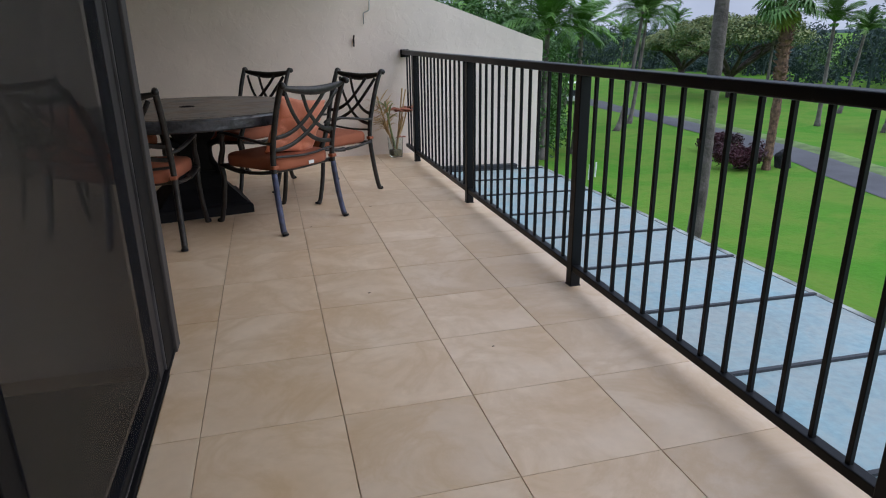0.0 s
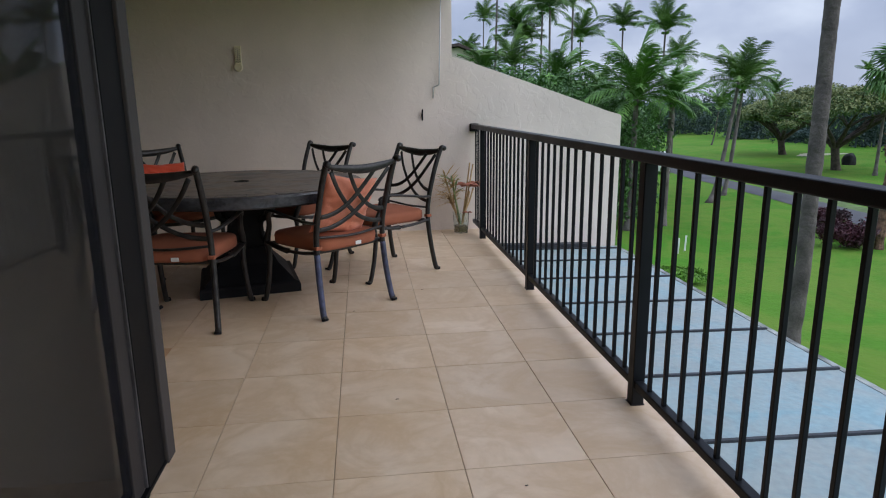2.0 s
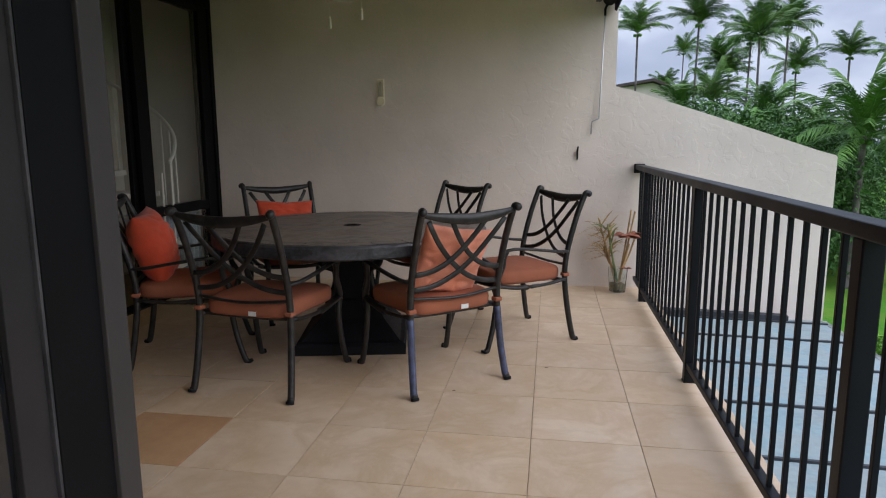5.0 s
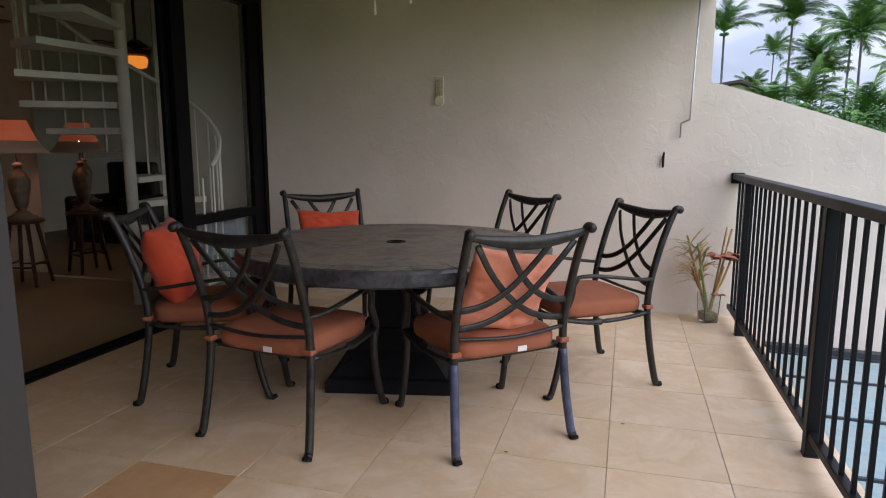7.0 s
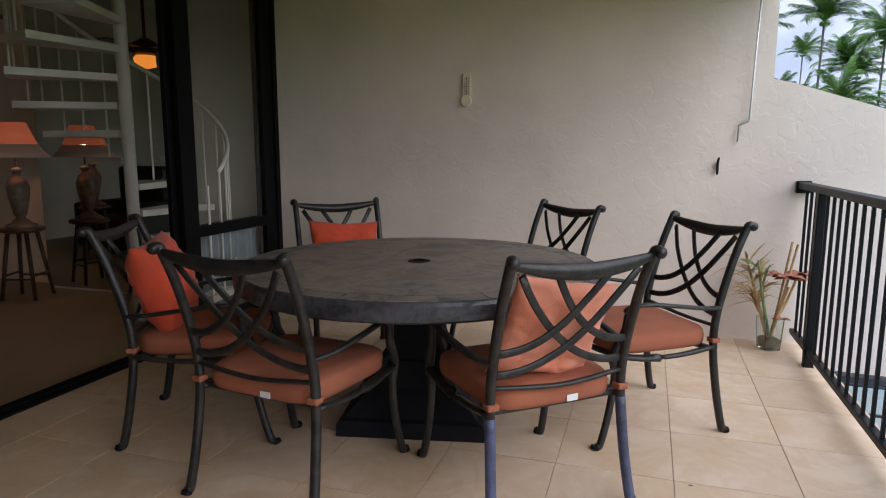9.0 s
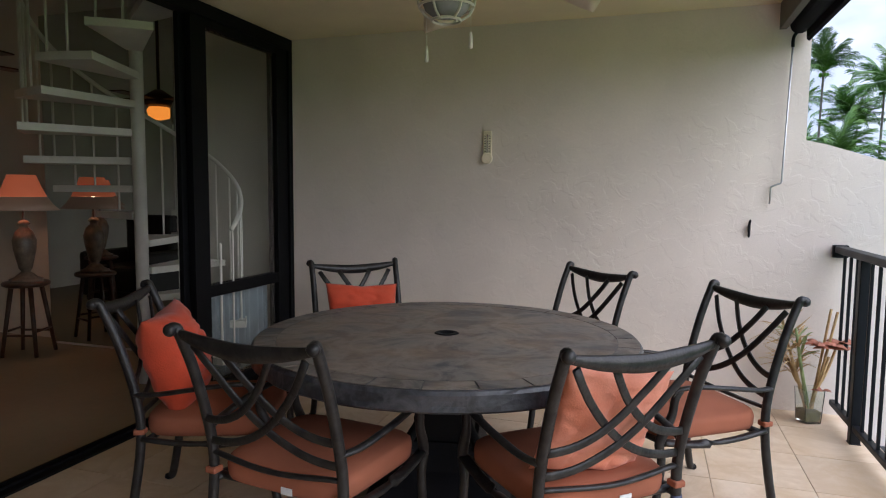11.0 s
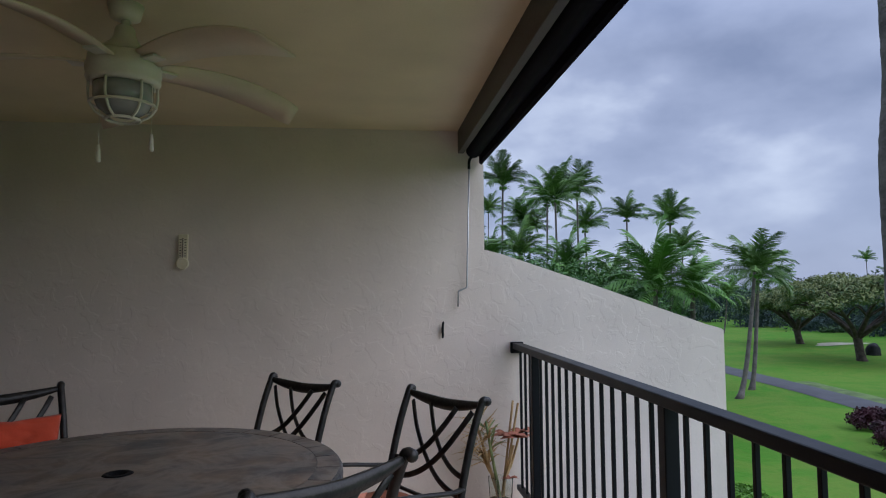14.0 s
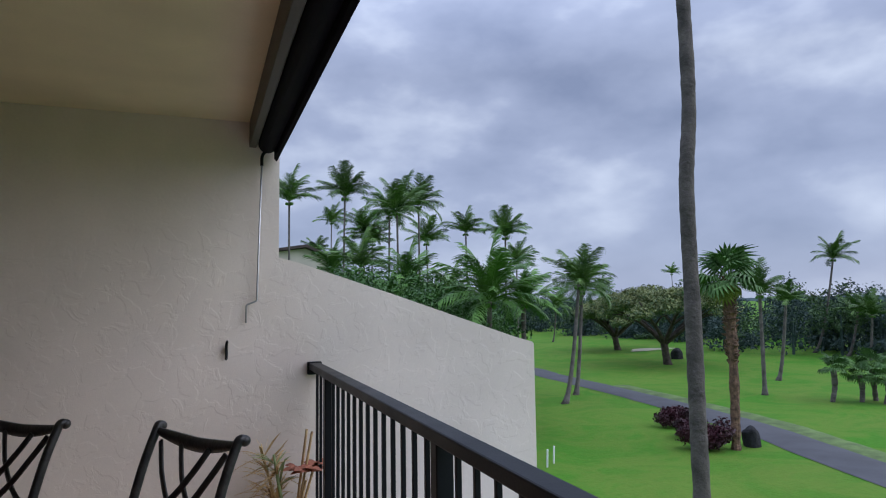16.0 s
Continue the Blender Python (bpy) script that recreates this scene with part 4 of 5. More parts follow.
# the tall bare trunk close to the building; its crown is far above the eave
tall = tagged(empty("palm_tree", (8.75, 6.0, 15.0)), "very tall coconut palm with ringed grey trunk", "palm tree", "palms on the golf course")
bm = bmesh.new()
rnd = random.Random(5)
pts, rr = [], []
for i in range(131):
    f = i / 130
    z = -19.6 + 19.6 * f
    zz = z + 15.0
    kink = min(1.0, max(0.0, (zz - 3.6) / 1.8))
    pts.append((-0.385 + 0.115 * kink * kink * (3 - 2 * kink) - 0.10 * max(0.0, -2.2 - zz) / 2.3 + 0.012 * math.sin(zz * 1.3), 0.02 * math.sin(zz * 0.8), z))
    rr.append((0.172 - 0.060 * f + 0.09 * max(0, 1 - (zz + 4.6) / 0.8)) * (1 + rnd.uniform(-0.045, 0.045)))
tube(bm, pts, rr, 14)
part("trunk", bm, M_TRUNK3, tall, smooth=True)
c = new("crown", crown_mesh[1])
c.parent = tall
c.matrix_basis = Matrix.Diagonal((1.3, 1.3, 1.3, 1))


def fan_leaf(bm, m, r, rnd, segs=16):
    """A pleated fan leaf, split into points, on a stalk."""
    stalk = r * 0.9
    tube(bm, [m @ Vector((0, 0, 0)), m @ Vector((stalk, 0, 0.05))], 0.018, 4, caps=False)
    c = Vector((stalk, 0, 0.05))
    for k in range(segs):
        a0 = radians(-125 + 250 * k / segs)
        a1 = radians(-125 + 250 * (k + 1) / segs)
        am = (a0 + a1) / 2
        rr = r * (0.75 + 0.25 * math.cos(am)) * rnd.uniform(0.9, 1.05)
        q = [c, c + Vector((math.cos(a0), math.sin(a0), 0.06)) * rr * 0.62, c + Vector((math.cos(am), math.sin(am), -0.35 - rnd.uniform(0, 0.2))) * rr,
             c + Vector((math.cos(a1), math.sin(a1), 0.06)) * rr * 0.62]
        v = [bm.verts.new(m @ p) for p in q]
        midv = bm.verts.new(m @ (c + Vector((math.cos(am), math.sin(am), -0.03)) * rr * 0.62))
        bm.faces.new((v[0], v[1], midv))
        bm.faces.new((v[0], midv, v[3]))
        bm.faces.new((v[1], v[2], midv))
        bm.faces.new((midv, v[2], v[3]))


def fan_palm(x, y, z, size, r, trunk_mat, label, skirt=True, seed=1, bend=0.0):
    p = tagged(empty("fan_palm", (x, y, z)), label, "palm tree", "fan palms")
    rnd = random.Random(seed)
    bm = bmesh.new()
    base = z - height(x, y) + 0.1
    n = 40
    tube(bm, [(bend * (1 - i / n) ** 2 + 0.03 * math.sin(i * 0.11), 0.03 * math.cos(i * 0.13), -base * (1 - i / n)) for i in range(n + 1)],
         [r * (1 + rnd.uniform(-0.12, 0.12)) * (1.0 if i / n < 0.55 else 1.18) for i in range(n + 1)], 10)
    if skirt:
        # cut leaf bases that stand out from the upper trunk
        for k in range(150):
            zz = -base * 0.50 * rnd.random() ** 1.1
            a = rnd.uniform(0, 6.28)
            m = pose(0, 0, zz, 0, 0, math.degrees(a)) @ pose(r, 0, 0, 0, -rnd.uniform(35, 65), 0)
            box(bm, (0, -0.05, -0.02), (rnd.uniform(0.10, 0.22), 0.05, 0.02), 0, m)
    part("trunk", bm, trunk_mat, p)
    for nm, cnt, lo, hi, material in (("crown", 32 if skirt else 22, -28, 80, M_FAN), ("leaf_skirt", 6 if skirt else 0, -68, -45, M_SKIRT)):
        if not cnt:
            continue
        bm = bmesh.new()
        for k in range(cnt):
            m = pose(0, 0, 0, 0, 0, k * 137.5) @ pose(0, 0, 0, 0, -(lo + (hi - lo) * rnd.random()), 0) @ pose(0, 0, 0, rnd.uniform(-30, 30), 0, 0)
            fan_leaf(bm, m, size * rnd.uniform(0.75, 1.1) * (0.72 if nm == 'leaf_skirt' else 1.0), rnd)
        part(nm, bm, material, p, "yellowing hanging leaves" if nm == "leaf_skirt" else "")
    return p


fan_palm(19.15, 15.98, 2.2, 0.86, 0.18, M_TRUNK2, "stout fan palm with rough brown trunk beside red shrubs", True, 2)
for k, (x, y, z, s) in enumerate([(33.2, 22.7, -2.7, 0.60), (34.4, 22.0, -3.0, 0.55), (35.3, 22.0, -2.6, 0.66), (35.0, 20.9, -3.1, 0.55)]):
    fan_palm(x, y, z, s, 0.13, M_TRUNK, "small clumped fan palm on the lawn", False, 30 + k, 0.25 * (k % 3 - 1))


# ---- leafy masses ----
def leaves(bm, centre, radii, n, size, rnd, flat=0.0):
    """Small folded leaf sprays scattered through an uneven ellipsoid, denser at its skin."""
    for _ in range(n):
        d = Vector((rnd.gauss(0, 1), rnd.gauss(0, 1), rnd.gauss(0, 1))).normalized()
        q = rnd.uniform(0.55, 1.0) * (0.85 + 0.3 * noise.noise(d * 2.1 + Vector(centre)))
        p = Vector(centre) + Vector((d.x * radii[0], d.y * radii[1], d.z * radii[2])) * q
        s = size * rnd.uniform(0.6, 1.3)
        nrm = (d * 0.7 + Vector((rnd.uniform(-1, 1), rnd.uniform(-1, 1), rnd.uniform(-0.4, 1 + flat)))).normalized()
        t = nrm.cross(Vector((rnd.uniform(-1, 1), rnd.uniform(-1, 1), rnd.uniform(-1, 1)))).normalized()
        b2 = nrm.cross(t)
        a, c = bm.verts.new(p - t * s), bm.verts.new(p + t * s)
        e, f = bm.verts.new(p + b2 * s * 0.45 + nrm * s * 0.2), bm.verts.new(p - b2 * s * 0.45 + nrm * s * 0.2)
        bm.faces.new((a, f, c))
        bm.faces.new((a, c, e))


def rain_tree(x, y, top, wide, seed):
    """A monkeypod: a short forked trunk, long spreading limbs and a shallow umbrella of foliage."""
    rnd = random.Random(seed)
    z0 = height(x, y)
    t = tagged(empty("rain_tree", (x, y, z0)), "broad umbrella-shaped tree with spreading dark limbs", "tree", "spreading shade trees")
    h = top - z0
    bm = bmesh.new()
    tube(bm, smooth_path([(0.2, 0, -0.2), (0, 0, 0.3 * h * 0.4), (-0.1, 0.1, 0.28 * h)], 8), [0.55, 0.42, 0.38, 0.36, 0.35, 0.34, 0.34, 0.35, 0.36], 10)
    tips = []
    for k in range(9):
        a = k * 2 * math.pi / 9 + rnd.uniform(-0.25, 0.25)
        rr = wide * rnd.uniform(0.62, 0.95)
        e = Vector((rr * math.cos(a), rr * math.sin(a), h * rnd.uniform(0.66, 0.80)))
        ctrl = [(-0.1, 0.1, 0.25 * h), (0.25 * e.x, 0.25 * e.y, 0.40 * h), (0.6 * e.x, 0.6 * e.y, 0.58 * h), e]
        pth = smooth_path(ctrl, 12)
        tube(bm, pth, [0.24 * (1 - 0.8 * i / 12) for i in range(13)], 7)
        tips += [pth[8], pth[10], pth[12]]
        for s in (-1, 1):
            q = pth[6]
            e2 = q + Vector((math.cos(a + s * 0.7), math.sin(a + s * 0.7), 0.35)) * wide * 0.4
            p2 = smooth_path([q, (q + e2) / 2 + Vector((0, 0, 0.3)), e2], 6)
            tube(bm, p2, [0.10 * (1 - 0.7 * i / 6) for i in range(7)], 5)
            tips += [p2[4], p2[6]]
    part("trunk", bm, M_BARK, t, smooth=True)
    bm, bm2 = bmesh.new(), bmesh.new()
    for q in tips + [Vector((rnd.uniform(-.5, .5) * wide, rnd.uniform(-.5, .5) * wide, h * 0.86)) for _ in range(10)]:
        rim_f = math.hypot(q.x, q.y) / wide
        c = Vector((q.x, q.y, h * (0.93 - 0.34 * rim_f * rim_f) + rnd.uniform(-0.55, 0.2)))
        r = rnd.uniform(0.9, 1.5)
        leaves(bm, c, (r * 1.25, r * 1.25, r * 0.5), 170, 0.15, rnd, 0.6)
        # a paler layer of leaves, set slightly higher in each clump
        leaves(bm2, c + Vector((0, 0, 0.22)), (r * 1.25, r * 1.25, r * 0.5), 200, 0.14, rnd, 1.0)
    part("crown", bm, M_LEAF, t)
    part("new_leaves", bm2, M_LEAF_UPPER, t, "paler leaves in the upper layer")
    return t


rain_tree(39.4, 44.4, 2.9, 7.0, 4)
rain_tree(43.6, 57.8, 1.6, 5.0, 9)


def shrub(x, y, rx, ry, h, material, label, seed, size=0.11, n=1500):
    rnd = random.Random(seed)
    z0 = height(x, y)
    s = tagged(empty("shrub", (x, y, z0)), label, "shrub", "shrubs by the cart path")
    bm = bmesh.new()
    for k in range(9):
        a = rnd.uniform(0, 6.28)
        tube(bm, [(0.1 * math.cos(a), 0.1 * math.sin(a), -0.05), (0.6 * rx * math.cos(a), 0.6 * ry * math.sin(a), h * 0.6)], [0.03, 0.012], 5)
    part("stems", bm, M_BARK, s)
    bm = bmesh.new()
    for k in range(14):
        a = rnd.uniform(0, 6.28)
        q = rnd.uniform(0.1, 0.8)
        leaves(bm, (rx * q * math.cos(a), ry * q * math.sin(a), h * rnd.uniform(0.35, 0.72)), (rx * 0.42, ry * 0.42, h * 0.34), n // 14, size, rnd)
    part("foliage", bm, material, s)


shrub(20.25, 20.7, 1.0, 1.1, 1.0, M_RED, "dense dark red leafed shrub by the cart path", 1, 0.085, 2600)
shrub(18.3, 16.6, 1.15, 1.2, 1.15, M_RED, "dense dark red leafed shrub by the fan palm", 2, 0.085, 2600)
shrub(19.1, 18.3, 0.8, 0.9, 0.85, M_RED, "low dark red leafed shrub between larger ones", 3)
shrub(8.8, 13.0, 1.6, 1.2, 0.38, M_COVER, "low bright green groundcover shrub below the ledge", 4, 0.08, 3600)
shrub(6.9, 11.4, 1.5, 1.3, 0.40, M_COVER, "low bright green groundcover shrub below the ledge", 5, 0.08, 3600)


def boulder(x, y, rx, ry, h, seed):
    bm = bmesh.new()
    bmesh.ops.create_icosphere(bm, subdivisions=4, radius=1.0)
    for v in bm.verts:
        f = 1 + 0.22 * noise.noise(v.co * 1.4 + Vector((seed, 0, 0))) + 0.07 * noise.noise(v.co * 4 + Vector((0, seed, 0)))
        v.co = Vector((v.co.x * rx * f, v.co.y * ry * f, max(-0.35, (abs(v.co.z) ** 0.7) * (1 if v.co.z > 0 else -1)) * h * 0.75 * (0.6 + 0.4 * f)))
    b2 = part("boulder", bm, M_ROCK, smooth=True)
    b2.location = (x, y, height(x, y) + 0.25 * h)
    tagged(b2, "rounded black lava boulder on the lawn", "boulder", "lava boulders")


boulder(20.15, 16.2, 0.33, 0.34, 0.80, 3)
boulder(43.3, 47.5, 0.55, 0.55, 1.05, 7)

# marker stakes on the lawn
for x, y in ((11.5, 17.0), (11.0, 16.6)):
    bm = bmesh.new()
    tube(bm, [(0, 0, -0.1), (0.03, 0, 0.62)], 0.035, 8)
    s = part("marker_stake", bm, M_TAG)
    s.location = (x, y, height(x, y))
    tagged(s, "short white marker stake in the lawn", "stake", "marker stakes")

# thicket under the palms behind the parapet, and the far woods
rnd = random.Random(77)
bm = bmesh.new()
for k in range(430):
    f = rnd.random()
    a = radians(4.5 + 20.5 * f)
    d = rnd.uniform(28, 46)
    x, y = d * math.sin(a) - 0.7, d * math.cos(a) - 4.1
    top = (0.6 if f < 0.3 else 4.4 - 2.1 * f if f < 0.9 else 1.2) + rnd.uniform(-1.7, 0.5) + 0.05 * (d - 36)
    hgt = top - GROUND
    for q in range(3):
        leaves(bm, (x + rnd.uniform(-.6, .6), y + rnd.uniform(-.6, .6), GROUND + hgt * (0.25 + 0.27 * q)), (1.3, 1.3, hgt * 0.24), 120, 0.13, rnd)
tagged(part("thicket", bm, M_SHRUB), "dense green tropical thicket under the palms", "thicket", kind="stuff")
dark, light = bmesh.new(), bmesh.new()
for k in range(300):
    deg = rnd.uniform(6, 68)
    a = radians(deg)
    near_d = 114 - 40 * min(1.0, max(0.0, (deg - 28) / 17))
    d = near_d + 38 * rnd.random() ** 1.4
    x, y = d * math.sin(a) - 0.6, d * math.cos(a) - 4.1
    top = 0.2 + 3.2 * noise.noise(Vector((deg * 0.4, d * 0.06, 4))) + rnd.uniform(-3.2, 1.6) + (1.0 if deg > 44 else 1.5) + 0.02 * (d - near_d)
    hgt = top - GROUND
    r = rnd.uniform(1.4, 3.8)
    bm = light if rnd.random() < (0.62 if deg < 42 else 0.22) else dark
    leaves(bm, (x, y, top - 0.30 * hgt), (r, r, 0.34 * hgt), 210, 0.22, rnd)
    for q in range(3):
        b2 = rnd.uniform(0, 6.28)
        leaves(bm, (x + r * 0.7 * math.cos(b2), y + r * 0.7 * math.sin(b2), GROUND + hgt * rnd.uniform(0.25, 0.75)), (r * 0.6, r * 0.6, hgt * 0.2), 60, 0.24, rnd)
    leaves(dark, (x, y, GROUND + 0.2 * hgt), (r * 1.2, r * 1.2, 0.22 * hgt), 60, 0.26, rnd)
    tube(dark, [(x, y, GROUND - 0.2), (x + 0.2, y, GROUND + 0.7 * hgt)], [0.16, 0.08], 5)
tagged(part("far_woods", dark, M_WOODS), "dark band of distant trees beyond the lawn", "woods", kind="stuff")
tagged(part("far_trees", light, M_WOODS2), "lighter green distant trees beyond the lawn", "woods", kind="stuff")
# hills on the horizon; their haze is only in the colour
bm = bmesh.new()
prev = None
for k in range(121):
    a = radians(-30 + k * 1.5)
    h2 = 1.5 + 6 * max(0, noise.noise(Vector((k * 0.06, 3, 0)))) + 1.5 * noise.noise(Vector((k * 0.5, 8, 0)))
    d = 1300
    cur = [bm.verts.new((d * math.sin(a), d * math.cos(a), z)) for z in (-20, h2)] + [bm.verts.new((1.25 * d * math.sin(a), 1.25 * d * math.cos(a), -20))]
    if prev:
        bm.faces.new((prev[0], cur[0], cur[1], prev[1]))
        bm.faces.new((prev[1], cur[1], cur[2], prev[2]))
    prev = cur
tagged(part("backdrop", bm, M_HILL), "low hills on the horizon, tinted blue for haze", "hills", kind="structure")

# neighbouring house beyond the palms
house = tagged(empty("neighbour_house", (6.5, 65.4, 0.1)), "cream neighbouring house with low brown gabled roof", "house")
hw, eave, ridge = 6.0, 6.1, 7.6
bm = bmesh.new()
prism(bm, [(-hw, GROUND - 0.3), (hw, GROUND - 0.3), (hw, eave), (3.1, ridge - 0.25), (-hw, eave)], "y", 0, 9)
part("wall", bm, M_HOUSE, house)
bm = bmesh.new()
prism(bm, [(-hw - 0.5, eave - 0.15), (-hw - 0.5, eave + 0.15), (3.1, ridge + 0.15), (hw + 0.6, eave + 0.15), (hw + 0.6, eave - 0.15), (3.1, ridge - 0.15)], "y", -0.7, 9.5)
part("roof", bm, M_ROOF, house)
w1 = part("window", bx((3.4, -0.05, 4.35), (5.0, 0.04, 4.95), 0.01), M_WIN, house)
part("window_frame", bx((3.3, -0.04, 4.28), (5.1, -0.005, 4.34), 0.005), M_ROOF, w1)


def golf_cart(x, y, rz):
    """A parked two-seat golf cart far off beside the path."""
    z0 = height(x, y) + 0.02
    g = tagged(empty("golf_cart", (x, y, z0)), "small white golf cart parked on the lawn", "golf cart")
    bm = bmesh.new()
    prism(bm, [(-1.1, 0.25), (1.1, 0.25), (1.15, 0.55), (0.75, 0.72), (0.5, 0.42), (-0.1, 0.42), (-0.15, 0.68), (-0.6, 0.72), (-1.15, 0.66)], "y", -0.5, 0.5)
    part("body", bm, M_TAG, g)
    part("roof", bx((-0.75, -0.52, 1.72), (0.75, 0.52, 1.78), 0.02), M_TAG, g)
    part("seat", bx((-0.5, -0.45, 0.70), (-0.05, 0.45, 0.82), 0.03), M_ROCK, g)
    part("bag_well", bx((-1.05, -0.4, 0.68), (-0.65, 0.4, 1.15), 0.04), M_ROCK, g)
    for sx, sy in ((-0.68, -0.46), (-0.68, 0.46), (0.66, -0.46), (0.66, 0.46)):
        bm = bmesh.new()
        tube(bm, [(sx, sy, 0.6), (sx, sy, 1.73)], 0.02, 6)
        part("roof_post", bm, M_ROCK, g)
        bm = bmesh.new()
        tube(bm, [(sx * 1.12, sy * 0.9, 0.22), (sx * 1.12, sy * 1.18, 0.22)], 0.22, 16)
        part("wheel", bm, M_ROCK, g)
    g.matrix_basis = pose(x, y, z0, 0, 0, rz)


golf_cart(24.6, 46.2, 70)

# ---- patio fan ----
M_WHITE = mat("off_white_enamel", (0.66, 0.62, 0.52), 0.45, var=0.05, scale=4, fine=90, bump=0.03)
M_BLADE = mat("cream_fan_blade", (0.70, 0.60, 0.43), 0.55, var=0.05, scale=4, fine=90, bump=0.03)
M_FROST = mat("frosted_lamp_glass", (0.30, 0.30, 0.29), 0.2, var=0.06, scale=8, fine=60, bump=0.02, coat=0.4)
FX, FY = -1.995, -1.86


def patio_fan():
    fan = tagged(empty("ceiling_fan", (FX, FY, -0.008)), "off-white ceiling fan with caged lantern light", "ceiling fan")
    bm = bmesh.new()
    spun(bm, [(0.03, CZ - 0.055), (0.055, CZ - 0.045), (0.07, CZ + 0.018)], 24)
    part("ceiling_canopy", bm, M_WHITE, fan, smooth=True)
    bm = bmesh.new()
    tube(bm, [(0, 0, 2.46), (0, 0, 2.54)], 0.016, 12)
    part("down_rod", bm, M_WHITE, fan, smooth=True)
    bm = bmesh.new()
    spun(bm, [(0.10, 2.385), (0.085, 2.41), (0.055, 2.435), (0.042, 2.455), (0.036, 2.49), (0.03, 2.50)], 28)
    part("upper_bell", bm, M_WHITE, fan, smooth=True)
    bm = bmesh.new()
    spun(bm, [(0.105, 2.265), (0.130, 2.268), (0.136, 2.285), (0.132, 2.30), (0.138, 2.308), (0.138, 2.335), (0.133, 2.342), (0.130, 2.37), (0.105, 2.386)], 36)
    part("motor_housing", bm, M_WHITE, fan, smooth=True)
    bm = bmesh.new()
    spun(bm, [(0.012, 2.135), (0.06, 2.145), (0.092, 2.17), (0.108, 2.21), (0.11, 2.262)], 28)
    part("lamp_globe", bm, M_FROST, fan, "frosted glass lamp globe", smooth=True)
    for k in range(6):
        a = 2 * math.pi * k / 6 + 0.35
        bm = bmesh.new()
        tube(bm, smooth_path([(0.122 * math.cos(a), 0.122 * math.sin(a), 2.268), (0.122 * math.cos(a), 0.122 * math.sin(a), 2.205),
                              (0.10 * math.cos(a), 0.10 * math.sin(a), 2.155), (0.06 * math.cos(a), 0.06 * math.sin(a), 2.128)], 12), 0.0055, 6)
        part("cage_bar", bm, M_WHITE, fan, smooth=True)
    for r, z in ((0.062, 2.128), (0.118, 2.185)):
        bm = bmesh.new()
        tube(bm, [(r * math.cos(2 * math.pi * k / 32), r * math.sin(2 * math.pi * k / 32), z) for k in range(33)], 0.006, 6)
        part("cage_ring", bm, M_WHITE, fan, smooth=True)
    for k in range(5):
        bm = bmesh.new()
        # a broad blade, thin, twisted and bowed
        top_v, bot_v = [], []
        n = 14
        for i in range(n + 1):
            f = i / n
            x = 0.13 + 0.64 * f
            w0 = 0.055 + 0.032 * math.sin(min(1, f * 1.4) * math.pi / 2)
            if f > 0.9:
                w0 *= 1 - (f - 0.9) * 1.2
            z = 2.352 + 0.035 * math.sin(f * math.pi * 0.62) - 0.095 * f * f
            tw = radians(-15)
            for lst, dz in ((top_v, 0.004), (bot_v, -0.004)):
                lst.append([bm.verts.new((x + 0.02 * s * f, s * w0 * math.cos(tw), z + dz + s * w0 * math.sin(tw))) for s in (-1, 0, 1)])
        for i in range(n):
            for j in range(2):
                bm.faces.new((top_v[i][j], top_v[i + 1][j], top_v[i + 1][j + 1], top_v[i][j + 1]))
                bm.faces.new((bot_v[i][j], bot_v[i][j + 1], bot_v[i + 1][j + 1], bot_v[i + 1][j]))
            for j in (0, 2):
                bm.faces.new((top_v[i][j], bot_v[i][j], bot_v[i + 1][j], top_v[i + 1][j]))
        for i in (0, n):
            for j in range(2):
                bm.faces.new((top_v[i][j], top_v[i][j + 1], bot_v[i][j + 1], bot_v[i][j]))
        bmesh.ops.recalc_face_normals(bm, faces=bm.faces[:])
        b2 = part("blade", bm, M_BLADE, fan, smooth=True)
        b2.matrix_basis = pose(0, 0, 0, 0, 0, BLADE0 + 72 * k)
        part("blade_iron", bx((0.10, -0.03, 2.342), (0.20, 0.03, 2.352), 0.003), M_WHITE, b2)
    for x, y, z in ((-0.10, 0.03, 1.965), (0.115, -0.02, 2.00)):
        bm = bmesh.new()
        tube(bm, [(x, y, z + 0.06), (x, y, 2.27)], 0.0012, 4)
        ch = part("pull_chain", bm, M_WHITE, fan)
        bm = bmesh.new()
        spun(bm, [(0.005, z), (0.0095, z + 0.004), (0.0085, z + 0.045), (0.005, z + 0.068)], 12, (x, y))
        part("pull_knob", bm, M_WHITE, ch, "white pull chain knob", smooth=True)
    return fan


BLADE0 = -33
patio_fan()

# ---- wall fixtures ----
th = tagged(empty("wall_thermometer", (-2.268, -0.004, 0)), "cream plastic wall thermometer on stucco wall", "thermometer")
M_CREAM = mat("cream_plastic", (0.78, 0.70, 0.52), 0.5, var=0.05, bump=0.02)
bm = bmesh.new()
box(bm, (-0.032, -0.014, 1.63), (0.032, 0.0, 1.835), 0.005)
part("backplate", bm, M_CREAM, th)
bm = bmesh.new()
spun(bm, [(0.036, -0.014), (0.041, -0.010), (0.041, 0.0)], 24)
o = part("dial", bm, M_CREAM, th)
o.matrix_basis = pose(0, -0.014, 1.638, -90, 0, 0)
bm = bmesh.new()
tube(bm, [(0, -0.017, 1.67), (0, -0.017, 1.81)], 0.003, 6)
part("glass_tube", bm, mat("thermometer_tube", (0.16, 0.12, 0.10), 0.2, var=0.05, bump=0), th)
